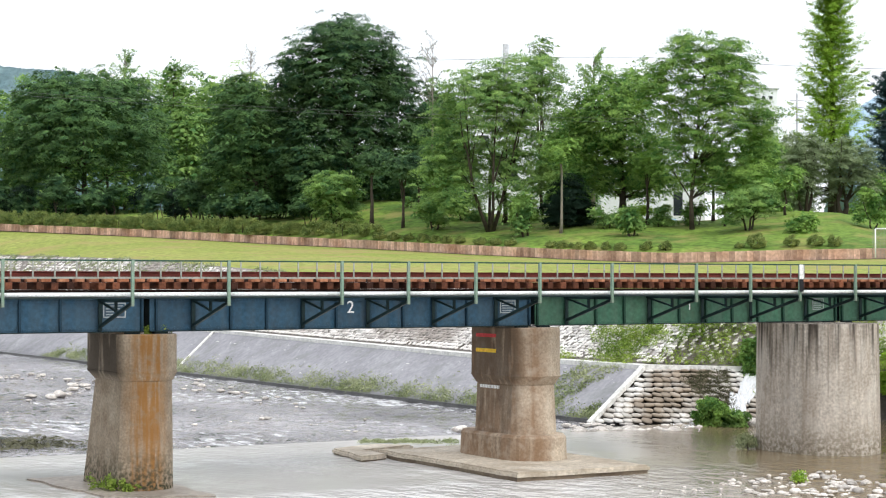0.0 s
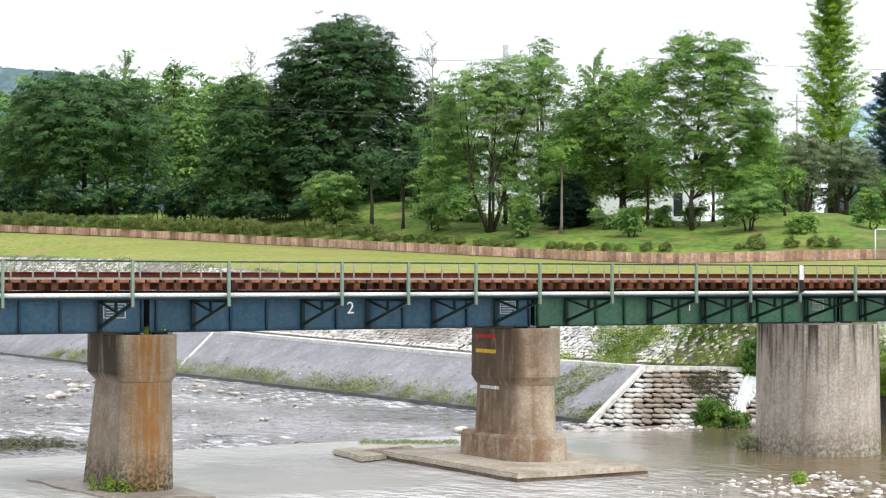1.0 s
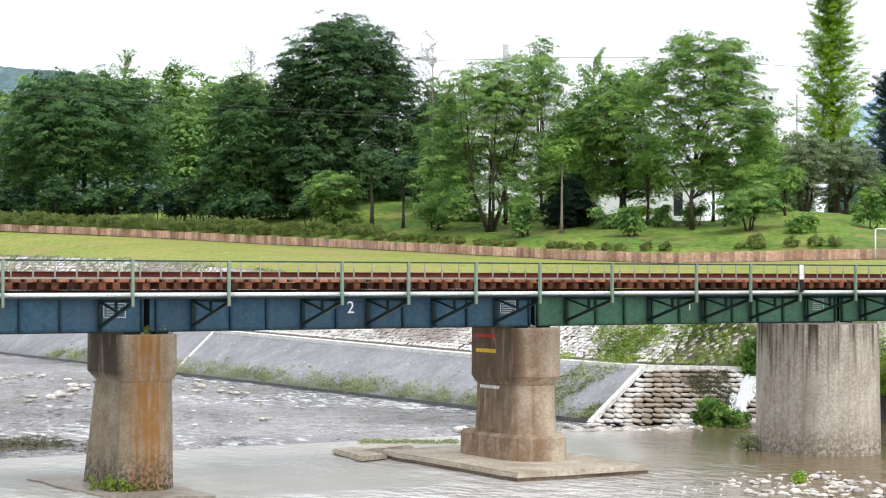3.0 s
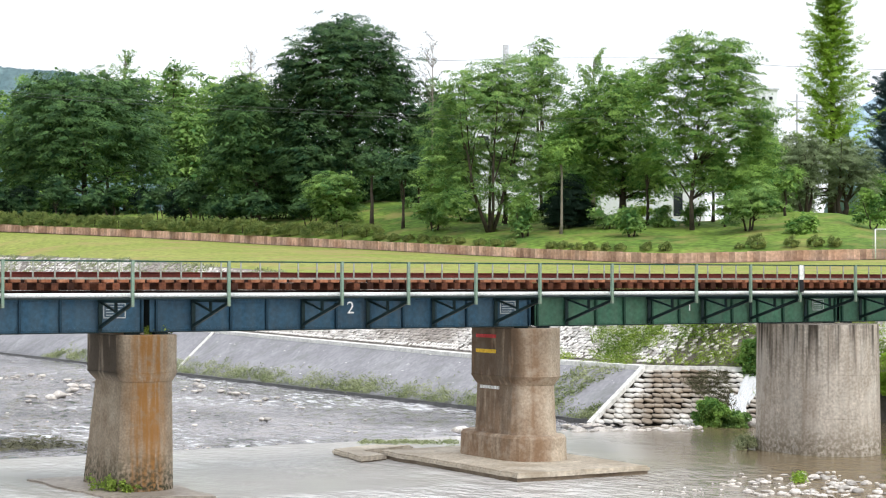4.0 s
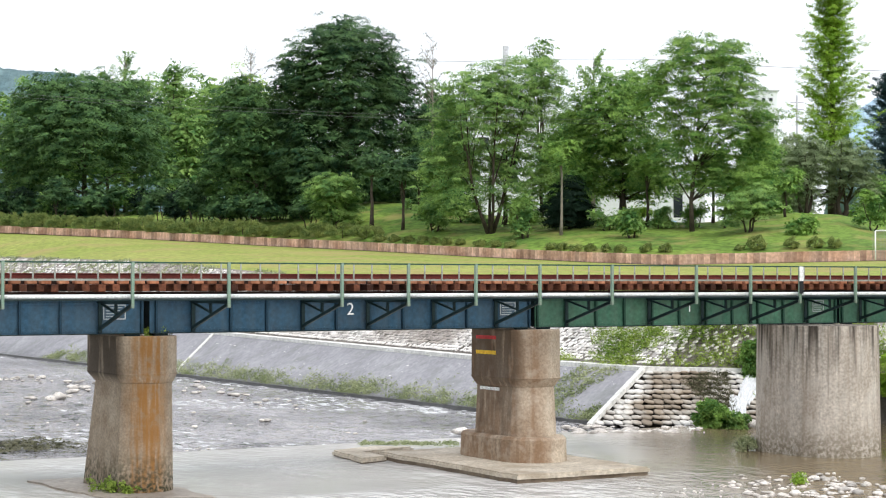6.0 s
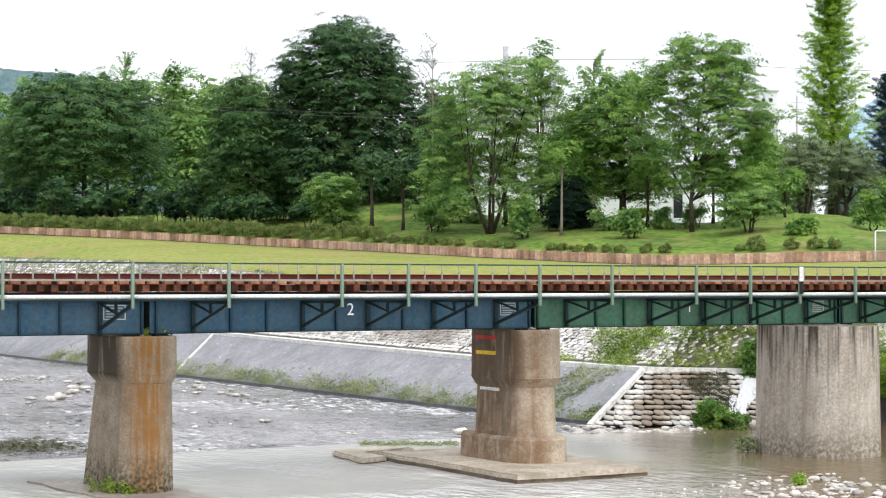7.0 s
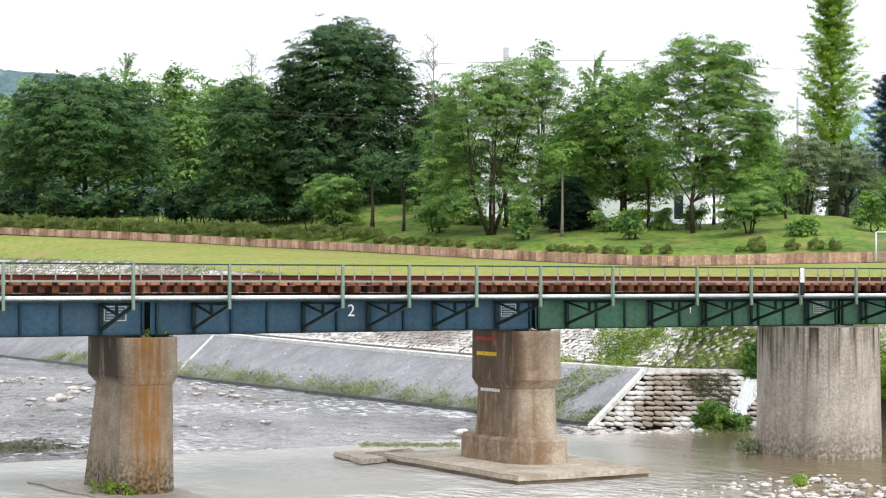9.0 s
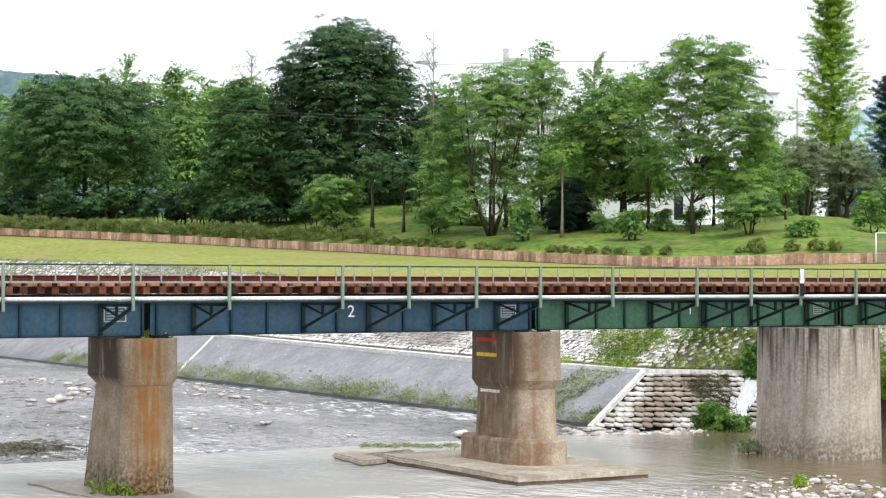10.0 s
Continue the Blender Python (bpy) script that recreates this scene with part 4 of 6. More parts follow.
def sprays(centres, dirs, radii, per, size, rng, thick=0.1, droop=0.4):
    """Leaves in flat drooping sprays that point outward from the crown, like layered boughs."""
    m = len(centres)
    az = np.arctan2(dirs[:, 1], dirs[:, 0]) + rng.normal(0, 0.5, m)
    n = m * per
    c = np.repeat(np.asarray(centres, float), per, 0)
    r = np.repeat(np.asarray(radii, float), per)
    az, ph = np.repeat(az, per), np.repeat(rng.uniform(0, 6.28, m), per)
    tip = np.repeat(droop * rng.uniform(0.5, 1.4, m), per)
    out = np.stack([np.cos(az), np.sin(az), np.zeros(n)], 1)
    side = np.stack([-np.sin(az), np.cos(az), np.zeros(n)], 1)
    t = rng.uniform(0, 6.28, n)
    q = np.sqrt(rng.random(n)) * (1 + 0.28 * np.sin(5 * t + ph))
    la, lb = q * np.cos(t), q * np.sin(t)
    z = -tip * np.clip(la + 0.35, 0, 2) ** 1.5 - 0.18 * lb ** 2 + rng.normal(0, thick, n)
    p = c + out * (la * r)[:, None] + side * (lb * 0.85 * r)[:, None]
    p[:, 2] += z * r
    nrm = out * (0.3 + 1.1 * tip * np.clip(la + 0.35, 0, 2))[:, None] + side * (0.35 * lb)[:, None] + rng.normal(0, 0.24, (n, 3))
    nrm[:, 2] += 0.85
    nrm /= np.linalg.norm(nrm, axis=1)[:, None]
    a = out + side * rng.normal(0, 0.7, n)[:, None]
    a -= nrm * (a * nrm).sum(1)[:, None]
    a /= np.linalg.norm(a, axis=1)[:, None] + 1e-9
    b = np.cross(nrm, a)
    s = size * rng.uniform(0.6, 1.35, (n, 1))
    return np.stack([p - a * s * 0.6 - b * s * 0.5, p - a * s * 0.6 + b * s * 0.5, p + a * s - nrm * s * 0.2], 1).reshape(-1, 3)


def leaf_mesh(name, v, material):
    n = len(v) // 3
    me = bpy.data.meshes.new(name)
    me.vertices.add(3 * n)
    me.vertices.foreach_set("co", v.astype(np.float32).ravel())
    me.loops.add(3 * n)
    me.loops.foreach_set("vertex_index", np.arange(3 * n, dtype=np.int32))
    me.polygons.add(n)
    me.polygons.foreach_set("loop_start", np.arange(0, 3 * n, 3, dtype=np.int32))
    me.update()
    me.validate()
    me.materials.append(material)
    return me


def lobes_points(lobes, pads, rng, shell_=0.5):
    """Pad centres in a set of ellipsoids (x, y, z, rx, ry, rz), most near the outside."""
    vol = np.array([l[3] * l[4] * l[5] for l in lobes]) ** 0.75
    pick = rng.choice(len(lobes), pads, p=vol / vol.sum())
    L = np.array(lobes, float)[pick]
    d = rng.normal(size=(pads, 3))
    d /= np.linalg.norm(d, axis=1)[:, None]
    rr = shell_ + (1 - shell_) * rng.random((pads, 1)) ** 0.6
    rr *= 1 + 0.13 * rng.normal(size=(pads, 1)) * (rng.random((pads, 1)) < 0.3)
    # boughs bulge out with gaps between them
    lump = np.array([noise.noise(Vector(v) * 2.4 + Vector((7.1 * k, 0, 3.3 * k))) for v, k in zip(d, pick)])
    rr *= 1 + 0.22 * lump[:, None]
    return L[:, :3] + d * rr * L[:, 3:], d


def tree(name, x, y, z, lobes, leaf, label, pads=200, per=55, size=0.2, pad_r=1.0, trunk=0.3, stems=1, bark="bark", thick=0.13, droop=0.3, seed=1,
         group="trees", shell_=0.45, limbs=16):
    """A tree at its foot: trunk, limbs to its lobes, and a crown of leaf pads. Lobes are relative to the foot."""
    rng = np.random.default_rng(seed)
    t = empty(name, pose(x, y, z - 0.1), label, "tree" if "shrub" not in name else "shrub", group)
    far = y > 239
    pads, per, size = int(pads * (1.5 if far else 3.2)), int(per * (1.6 if far else 1.65)), size * (0.8 if far else 0.6)
    pad_r *= 0.9 if far else 0.76
    pts, dirs = lobes_points(lobes, pads, rng, shell_)
    rad = pad_r * rng.uniform(0.6, 1.25, pads)
    vs = sprays(pts, dirs, rad, per, size, rng, thick, droop)
    if shell_ > 0.4:
        # inner boughs of coarser leaves close the crown
        core = [(*l[:3], 0.74 * l[3], 0.74 * l[4], 0.78 * l[5]) for l in lobes]
        ip, di = lobes_points(core, pads // 4, rng, 0.1)
        vs = np.concatenate([vs, sprays(ip, di, np.full(len(ip), pad_r * 1.8), max(14, per // 3), size * 2.4, rng, 0.3, 0.2)])
    part("crown", leaf_mesh("crown", vs, LEAF[leaf]), LEAF[leaf], t)
    bm = bmesh.new()
    zs = max(l[2] for l in lobes)
    cx = float(np.mean([l[0] for l in lobes]))
    tops = []
    for s in range(stems):
        a = 2 * math.pi * s / max(stems, 1) + 0.6
        sp = 0 if stems == 1 else 0.35 * zs * rng.uniform(0.4, 0.8)
        path, radii = [], []
        hgt = zs * (1.0 if stems == 1 else rng.uniform(0.7, 0.95))
        for k in range(7):
            f = k / 6
            path.append((cx * f * f + math.cos(a) * sp * f ** 0.8 + rng.normal() * 0.09 * (k > 0) + (0 if stems == 1 else 0.25 * math.cos(a)),
                         math.sin(a) * sp * f ** 0.8 + rng.normal() * 0.09 * (k > 0) + (0 if stems == 1 else 0.25 * math.sin(a)), hgt * f))
            radii.append(trunk * (1.25 if k == 0 else 1) * (1 - 0.85 * f) + 0.02)
        tube(bm, path, radii, 7)
        tops.append((path, radii))
    part("trunk", bm, M[bark], t)
    for k in range(limbs):
        path, radii = tops[k % len(tops)]
        i = int(rng.integers(2, 6))
        p0, p1 = np.array(path[i]), pts[int(rng.integers(0, pads))]
        if p1[2] < p0[2] - 0.5 and path[0] != path[i]:
            p0 = np.array(path[max(1, i - 2)])
        mid = (p0 + p1) / 2 + np.array([0, 0, 0.12 * np.linalg.norm(p1 - p0)]) + rng.normal(size=3) * 0.15
        r0 = radii[i] * 0.6
        part("limb", tube(bmesh.new(), [p0, mid, p1], [r0, r0 * 0.6, 0.02], 5, False), M[bark], t)
    return t


def crown(boxes, d, foot):
    """Lobes from (bearing, level, half width, half height), as seen from the bridge's side, for a tree whose foot is (x, z)."""
    s = d / 3150
    out = []
    for i, (brg, lev, hw, hh) in enumerate(boxes):
        out.append((spot(brg, d) - foot[0], ((i * 37) % 5 - 2) * hw * s * 0.18, height(lev, d) - foot[1], hw * s, hw * s * 0.85, hh * s))
    return out


def park_tree(name, brg, lev, d, boxes, leaf, label, **kw):
    d = max(d, wall_at(brg)[1] + 6)
    x, z = spot(brg, d), lawn_z(brg, d)
    return tree(name, x, d, z, crown(boxes, d, (x, z)), leaf, label, **kw)


DARK = "tall broadleaf tree with dense dark green layered foliage"
park_tree("park_tree", 150, 372, 236, [(150, 235, 140, 95), (70, 250, 80, 95), (235, 240, 75, 85), (150, 170, 100, 45), (30, 290, 60, 70), (270, 300, 50, 60), (65, 172, 62, 42), (215, 160, 70, 36), (120, 158, 72, 38)], "deep",
          "broad dark green spreading tree in the park", pads=430, per=60, size=0.24, pad_r=1.35, trunk=0.4, seed=11)
park_tree("park_tree", 620, 398, 208, [(610, 125, 110, 95), (650, 190, 105, 110), (545, 165, 68, 95), (700, 240, 56, 105), (612, 55, 68, 36), (560, 270, 85, 85), (690, 125, 42, 75), (600, 250, 110, 80), (520, 125, 45, 60), (640, 300, 95, 50), (560, 320, 60, 45), (700, 310, 45, 40), (740, 220, 25, 60), (700, 165, 52, 70), (515, 180, 48, 65), (615, 80, 90, 45)], "dark",
          DARK, pads=760, per=60, size=0.21, pad_r=1.15, trunk=0.5, seed=12)
park_tree("park_tree", 455, 390, 208, [(430, 230, 65, 75), (400, 290, 50, 70), (470, 300, 55, 70), (430, 170, 55, 45)], "deep",
          "deep green layered tree beside the dark tall tree", pads=260, per=55, size=0.2, pad_r=1.1, trunk=0.3, seed=13)
park_tree("park_tree", 530, 392, 213, [(500, 280, 50, 95), (530, 330, 45, 50), (485, 220, 40, 60)], "dark", "dark green drooping tree on the lawn", pads=200, per=60, size=0.2, pad_r=1.1, trunk=0.3, seed=14)
park_tree("park_tree", 868, 405, 178, [(860, 200, 90, 75), (925, 135, 75, 50), (825, 285, 90, 50), (800, 335, 65, 45), (930, 250, 70, 75), (865, 145, 60, 45), (900, 330, 60, 40), (785, 230, 50, 60), (980, 165, 38, 55), (960, 310, 45, 40), (770, 290, 40, 50), (905, 190, 75, 60), (960, 125, 45, 35), (820, 165, 52, 48)], "fresh",
          "airy multi-stemmed tree with light green layered foliage", pads=580, per=43, size=0.19, pad_r=1.0, trunk=0.16, stems=6, seed=15, shell_=0.25, limbs=26)
park_tree("park_tree", 960, 400, 190, [(958, 76, 26, 18), (950, 104, 36, 20)], "fresh", "slender green tree top above the light green tree", pads=16, per=30, size=0.19, pad_r=0.8, trunk=0.15, seed=16)
park_tree("park_tree", 1103, 392, 182, [(1090, 220, 95, 65), (1045, 265, 70, 55), (1140, 270, 70, 60), (1080, 165, 65, 50), (1110, 310, 90, 35), (1040, 315, 50, 35), (1150, 325, 60, 28), (1125, 160, 52, 52), (1030, 205, 45, 45)], "mid",
          "spreading green park tree with dark forked trunk", pads=370, per=46, size=0.2, pad_r=1.05, trunk=0.38, seed=17, limbs=26)
park_tree("park_tree", 1225, 412, 170, [(1240, 130, 90, 75), (1275, 210, 100, 75), (1335, 245, 55, 65), (1175, 165, 65, 65), (1205, 260, 85, 55), (1290, 95, 48, 34), (1215, 80, 38, 28), (1250, 305, 90, 35), (1330, 310, 50, 35), (1298, 110, 45, 48), (1212, 88, 34, 36), (1152, 135, 40, 42), (1352, 205, 40, 45), (1305, 170, 55, 60)], "mid",
          "tall broad green tree with layered branches and thin trunk", pads=520, per=47, size=0.19, pad_r=1.0, trunk=0.2, seed=18, shell_=0.3, limbs=30)


def conifer(brg, lev, d, top, half, leaf, label, seed, tiers=17, size=0.2):
    rng = np.random.default_rng(seed)
    x, z, s = spot(brg, d), lawn_z(brg, d), d / 3150
    h = height(top, d) - z
    t = empty("conifer_tree", pose(x, d, z - 0.1), label, "tree", "trees")
    cs, rs_ = [], []
    ds = []
    for k in range(tiers):
        f = 0.24 + 0.74 * k / (tiers - 1)
        r = half * s * (1.08 - f) ** 0.6 * (1.0 if k % 4 else 0.6)
        for j in range(13):
            a = 2 * math.pi * j / 13 + 1.9 * k + rng.normal() * 0.25
            rr = r * rng.uniform(0.5, 1.15)
            z0 = h * min(0.985, f + rng.normal() * 0.012)
            for q in (0.2, 0.4, 0.6, 0.8, 1.0):
                cs.append((math.cos(a) * rr * q, math.sin(a) * rr * q, z0 + 0.55 * rr * q ** 1.6 + rng.normal() * 0.1))
                rs_.append((0.38 + 0.55 * (1 - 0.5 * q) * r / (half * s)) * rng.uniform(0.8, 1.25))
                ds.append((math.cos(a), math.sin(a), 0.3))
    part("crown", leaf_mesh("crown", sprays(cs, np.array(ds), rs_, 92, size * 0.6, rng, 0.17, -0.3), LEAF[leaf]), LEAF[leaf], t)
    part("trunk", tube(bmesh.new(), [(0, 0, 0), (0.1, 0, h * 0.4), (0, 0, h * 0.98)], [0.45, 0.3, 0.03], 8), M["bark"], t)
    return t


conifer(1472, 378, 190, -28, 95, "lime", "tall yellow-green conifer with upswept tiers of branches", 21)
conifer(1575, 380, 230, 130, 75, "blue", "dark blue-green conifer at the park's edge", 22)
park_tree("park_tree", 307, 375, 262, [(307, 118, 16, 16), (306, 140, 26, 26), (310, 175, 34, 40), (308, 225, 40, 45)], "fresh", "slim upright green tree beyond the broad tree", pads=110, per=45, size=0.2, pad_r=0.9, trunk=0.2, seed=23, limbs=6)
park_tree("park_tree", 1425, 382, 182, [(1420, 290, 45, 55), (1400, 320, 30, 40), (1440, 260, 30, 25)], "olive", "grey-green olive coloured tree on the mound", pads=110, per=55, size=0.16, pad_r=0.9, trunk=0.18, stems=3, seed=24, shell_=0.3)
park_tree("park_tree", 1490, 380, 184, [(1500, 285, 55, 45), (1530, 310, 35, 50), (1470, 320, 40, 40)], "olive", "grey-green bushy tree on the mound", pads=130, per=55, size=0.16, pad_r=0.9, trunk=0.3, stems=2, seed=25, shell_=0.3)
park_tree("young_tree", 598, 398, 180, [(595, 330, 55, 30), (600, 370, 45, 28), (570, 345, 35, 25)], "fresh", "bright green young tree in front of the dark trees", pads=90, per=60, size=0.17, pad_r=0.8, trunk=0.1, seed=26, stems=3)
park_tree("young_tree", 1325, 408, 164, [(1330, 355, 55, 30), (1290, 365, 30, 30), (1350, 335, 25, 25)], "fresh", "light green young tree on the lawn", pads=80, per=55, size=0.16, pad_r=0.75, trunk=0.09, seed=27, stems=3, shell_=0.3)
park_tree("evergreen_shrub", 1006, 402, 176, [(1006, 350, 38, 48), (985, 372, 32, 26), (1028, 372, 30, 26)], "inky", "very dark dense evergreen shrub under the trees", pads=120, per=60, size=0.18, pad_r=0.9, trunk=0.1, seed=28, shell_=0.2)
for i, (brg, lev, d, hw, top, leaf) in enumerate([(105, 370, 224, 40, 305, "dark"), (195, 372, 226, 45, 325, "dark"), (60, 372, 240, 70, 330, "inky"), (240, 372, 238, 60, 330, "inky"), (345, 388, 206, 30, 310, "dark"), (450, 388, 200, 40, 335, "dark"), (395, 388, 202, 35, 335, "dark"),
                                                   (770, 398, 178, 30, 350, "fresh"), (930, 420, 168, 22, 335, "fresh"), (1118, 412, 166, 18, 365, "fresh"), (1412, 418, 160, 22, 380, "mid")]):
    rl = random.Random(i)
    park_tree("young_tree" if top < 360 else "garden_shrub", brg, lev, d, [(brg + rl.uniform(-0.7, 0.7) * hw, top + (lev - top) * rl.uniform(0.15, 0.75), hw * rl.uniform(0.3, 0.6), (lev - top) * rl.uniform(0.1, 0.2)) for _ in range(7)], leaf,
              {"mid": "small green tree behind the hedge", "dark": "small dark green tree on the lawn", "fresh": "small light green sapling on the lawn", "inky": "very dark shady undergrowth tree", "olive": "small grey-green sapling by the wall"}[leaf],
              pads=60, per=50, size=0.17, pad_r=0.75, trunk=0.09, seed=40 + i, limbs=8, stems=2)
# shady undergrowth below the crowns; its darkest leaves have the shade in their colour
for i in range(30):
    brg = -20 + i * 20 + (i * 53) % 17
    hw = 20 + (i * 31) % 18
    d = wall_at(brg)[1] + 7 + (i * 29) % 14
    top = 318 + (i * 37) % 34 + (12 if brg > 420 else 0)
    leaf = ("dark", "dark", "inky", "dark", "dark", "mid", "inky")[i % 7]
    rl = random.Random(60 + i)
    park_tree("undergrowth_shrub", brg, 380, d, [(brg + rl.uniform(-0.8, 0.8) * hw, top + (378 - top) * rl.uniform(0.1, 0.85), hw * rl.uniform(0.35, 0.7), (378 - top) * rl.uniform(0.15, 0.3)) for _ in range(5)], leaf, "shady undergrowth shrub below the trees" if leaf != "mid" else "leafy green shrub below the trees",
              pads=38, per=40, size=0.17, pad_r=0.75, trunk=0.06, seed=140 + i, limbs=3, stems=2)
for i, (brg, hw, top, leaf) in enumerate([(1075, 26, 368, "fresh"), (1108, 26, 350, "mid"), (1168, 14, 362, "fresh"), (1232, 18, 350, "mid"), (1130, 22, 362, "lime"), (820, 30, 352, "mid"), (860, 26, 360, "fresh"), (930, 24, 350, "mid"), (730, 26, 348, "fresh"), (760, 22, 340, "mid"), (1545, 26, 330, "mid")]):
    d = wall_at(brg)[1] + 14 + (i * 29) % 9
    rl = random.Random(160 + i)
    park_tree("undergrowth_shrub", brg, 390, d, [(brg + rl.uniform(-0.8, 0.8) * hw, top + (396 - top) * rl.uniform(0.1, 0.85), hw * rl.uniform(0.3, 0.6), (396 - top) * rl.uniform(0.12, 0.25)) for _ in range(6)], leaf, "leafy green shrub on the lawn among the trunks",
              pads=30, per=36, size=0.15, pad_r=0.7, trunk=0.06, seed=180 + i, limbs=3, stems=2)
# thin upright trunks between the crowns
for i, (brg, lev, top, d, w) in enumerate([(658, 385, 300, 190, 0.22), (713, 393, 310, 186, 0.16), (993, 402, 280, 172, 0.14), (1145, 400, 300, 176, 0.17), (742, 385, 320, 195, 0.15), (893, 405, 300, 184, 0.26), (1262, 405, 300, 178, 0.16), (1283, 408, 330, 170, 0.1), (1390, 405, 330, 174, 0.12)]):
    park_tree("slim_tree", brg, lev, d, [(brg, top - 10, 22, 16), (brg + 14, top - 28, 18, 12), (brg - 12, top - 22, 16, 12)], "dark" if brg < 760 else "mid", "slim tree with bare lower trunk in the park", pads=26, per=45, size=0.18, pad_r=0.9, trunk=w, seed=70 + i, limbs=4, bark="bark_pale" if brg in (993, 1225) else "bark")
# woods behind
for i, (brg, top, hw, d, leaf) in enumerate([(10, 150, 60, 285, "fresh"), (60, 140, 60, 290, "mid"), (130, 132, 60, 300, "mid"), (350, 118, 65, 290, "mid"), (430, 116, 60, 285, "lime"), (250, 124, 65, 280, "mid"), (385, 150, 55, 270, "fresh"), (470, 150, 45, 275, "mid"), (190, 128, 50, 285, "mid"), (770, 140, 40, 240, "deep"), (490, 180, 50, 260, "mid"), (330, 190, 40, 262, "fresh"), (560, 250, 90, 240, "dark"), (1560, 300, 50, 215, "mid"), (1005, 185, 42, 212, "mid"), (1345, 225, 40, 210, "mid"), (790, 165, 42, 225, "deep"), (1400, 235, 36, 225, "olive"), (700, 255, 55, 250, "dark"), (640, 270, 55, 246, "dark"), (745, 260, 40, 255, "mid")]):
    park_tree("woodland_tree", brg, 370, d, [(brg, top + 60, hw, 60), (brg - hw * 0.5, top + 120, hw * 0.9, 75), (brg + hw * 0.4, top + 140, hw * 0.9, 80)], leaf, "dense green woodland tree beyond the park", pads=150, per=45, size=0.3, pad_r=1.6, trunk=0.3, seed=90 + i, limbs=8)
# sparse tops against the sky
for i, (brg, top, base, hw, d, leaf) in enumerate([(220, 85, 200, 26, 290, "mid"), (443, 72, 200, 22, 280, "pale"), (765, 35, 250, 28, 210, "pale"), (1050, 80, 240, 32, 210, "fresh")]):
    rng = np.random.default_rng(200 + i)
    s = d / 3150
    x, z = spot(brg, d), lawn_z(brg, d)
    t = empty("sparse_tree", pose(x, d, z - 0.1), "thin sparse tree top rising against the sky", "tree", "trees")
    bm = bmesh.new()
    h, hb = height(top, d) - z, height(base, d) - z
    tube(bm, [(0, 0, 0), (0, 0, hb), (0.1, 0, h)], [0.3, 0.12, 0.015], 6)
    cs = []
    for k in range(26):
        f = rng.uniform(0.15, 0.85)
        a = rng.uniform(0, 6.28)
        p0 = (0, 0, hb + (h - hb) * f)
        ln = hw * s * rng.uniform(0.8, 1.4) * (1.25 - f)
        p1 = (math.cos(a) * ln, math.sin(a) * ln, min(h, p0[2] + ln * rng.uniform(0.9, 1.7)))
        tube(bm, [p0, p1], [0.05, 0.012], 4, False)
        for q in (0.4, 0.6, 0.8, 1.0):
            cs.append([p0[j] + (p1[j] - p0[j]) * q for j in range(3)])
    part("trunk", bm, M["bark_pale"], t)
    part("crown", leaf_mesh("crown", leaves(cs, [0.42] * len(cs), 6 if leaf == "pale" else 30, 0.13, rng, 0.7, 0.3), LEAF[leaf]), LEAF[leaf], t)

# ---------- hedges and clipped bushes along the wall ----------
def bush(name, brg, back, w, h, label, seed, leaf="hedge", deep=0.8):
    rng = np.random.default_rng(seed)
    f = wall_at(brg)
    t = empty(name, pose(f[0] * (1 + back / f[1]), f[1] + back, lawn_z(brg, f[1] + back) - 0.05), label, "bush", "clipped bushes")
    n = max(10, int(w * 16))
    cs = np.stack([rng.uniform(-w / 2, w / 2, n), rng.uniform(-deep, deep, n), h * (0.15 + 0.75 * rng.random(n))], 1)
    if name != "hedge_bush":
        # clipped into a dome
        q = rng.normal(size=(n, 3))
        q /= np.linalg.norm(q, axis=1)[:, None]
        q *= rng.uniform(0.6, 0.95, (n, 1))
        cs = np.stack([q[:, 0] * w * 0.42, q[:, 1] * w * 0.42, h * (0.42 + 0.45 * q[:, 2])], 1)
    cs[:, 2] *= np.sqrt(np.clip(1.05 - (2 * cs[:, 0] / w) ** 2 * 0.8, 0.1, 1))
    part("foliage", leaf_mesh("foliage", leaves(cs, np.full(n, 0.4 if name == "hedge_bush" else 0.24), 120, 0.075 if name == "hedge_bush" else 0.06, rng, 0.8, 0.5), LEAF[leaf]), LEAF[leaf], t)
    part("stem", tube(bmesh.new(), [(0, 0, -0.3), (0, 0, h * 0.6)], [0.07, 0.04], 6), M["bark"], t)
    return t


k = 0
for brg in range(-60, 660, 44):
    bush("hedge_bush", brg + (k * 7) % 9, 1.3 + 0.15 * (k % 3), 4.6 + 0.5 * (k % 2) if brg < 480 else 3.6, 1.5 + 0.12 * (k % 4), "clipped reddish green azalea hedge above the wall", 300 + k)
    k += 1
for brg, w in [(672, 1.8), (698, 1.6), (722, 1.6), (748, 1.7), (770, 1.5), (792, 1.6), (815, 1.4), (850, 1.7), (876, 1.7), (903, 1.5), (975, 1.4), (996, 1.4), (1020, 1.5), (1045, 1.4), (1072, 1.1), (1098, 1.3)]:
    bush("low_bush", brg, 1.0, w, 0.8, "small clipped bush above the wall", 330 + k)
    k += 1
for brg, w, h in [(1145, 1.4, 0.95), (1178, 1.4, 0.95), (1340, 2.5, 1.5), (1400, 1.6, 1.25), (1443, 1.7, 1.3), (1477, 1.6, 1.25), (1310, 1.1, 0.6)]:
    bush("round_bush", brg, 1.5, w, h, "rounded clipped green bush above the wall", 330 + k)
    k += 1

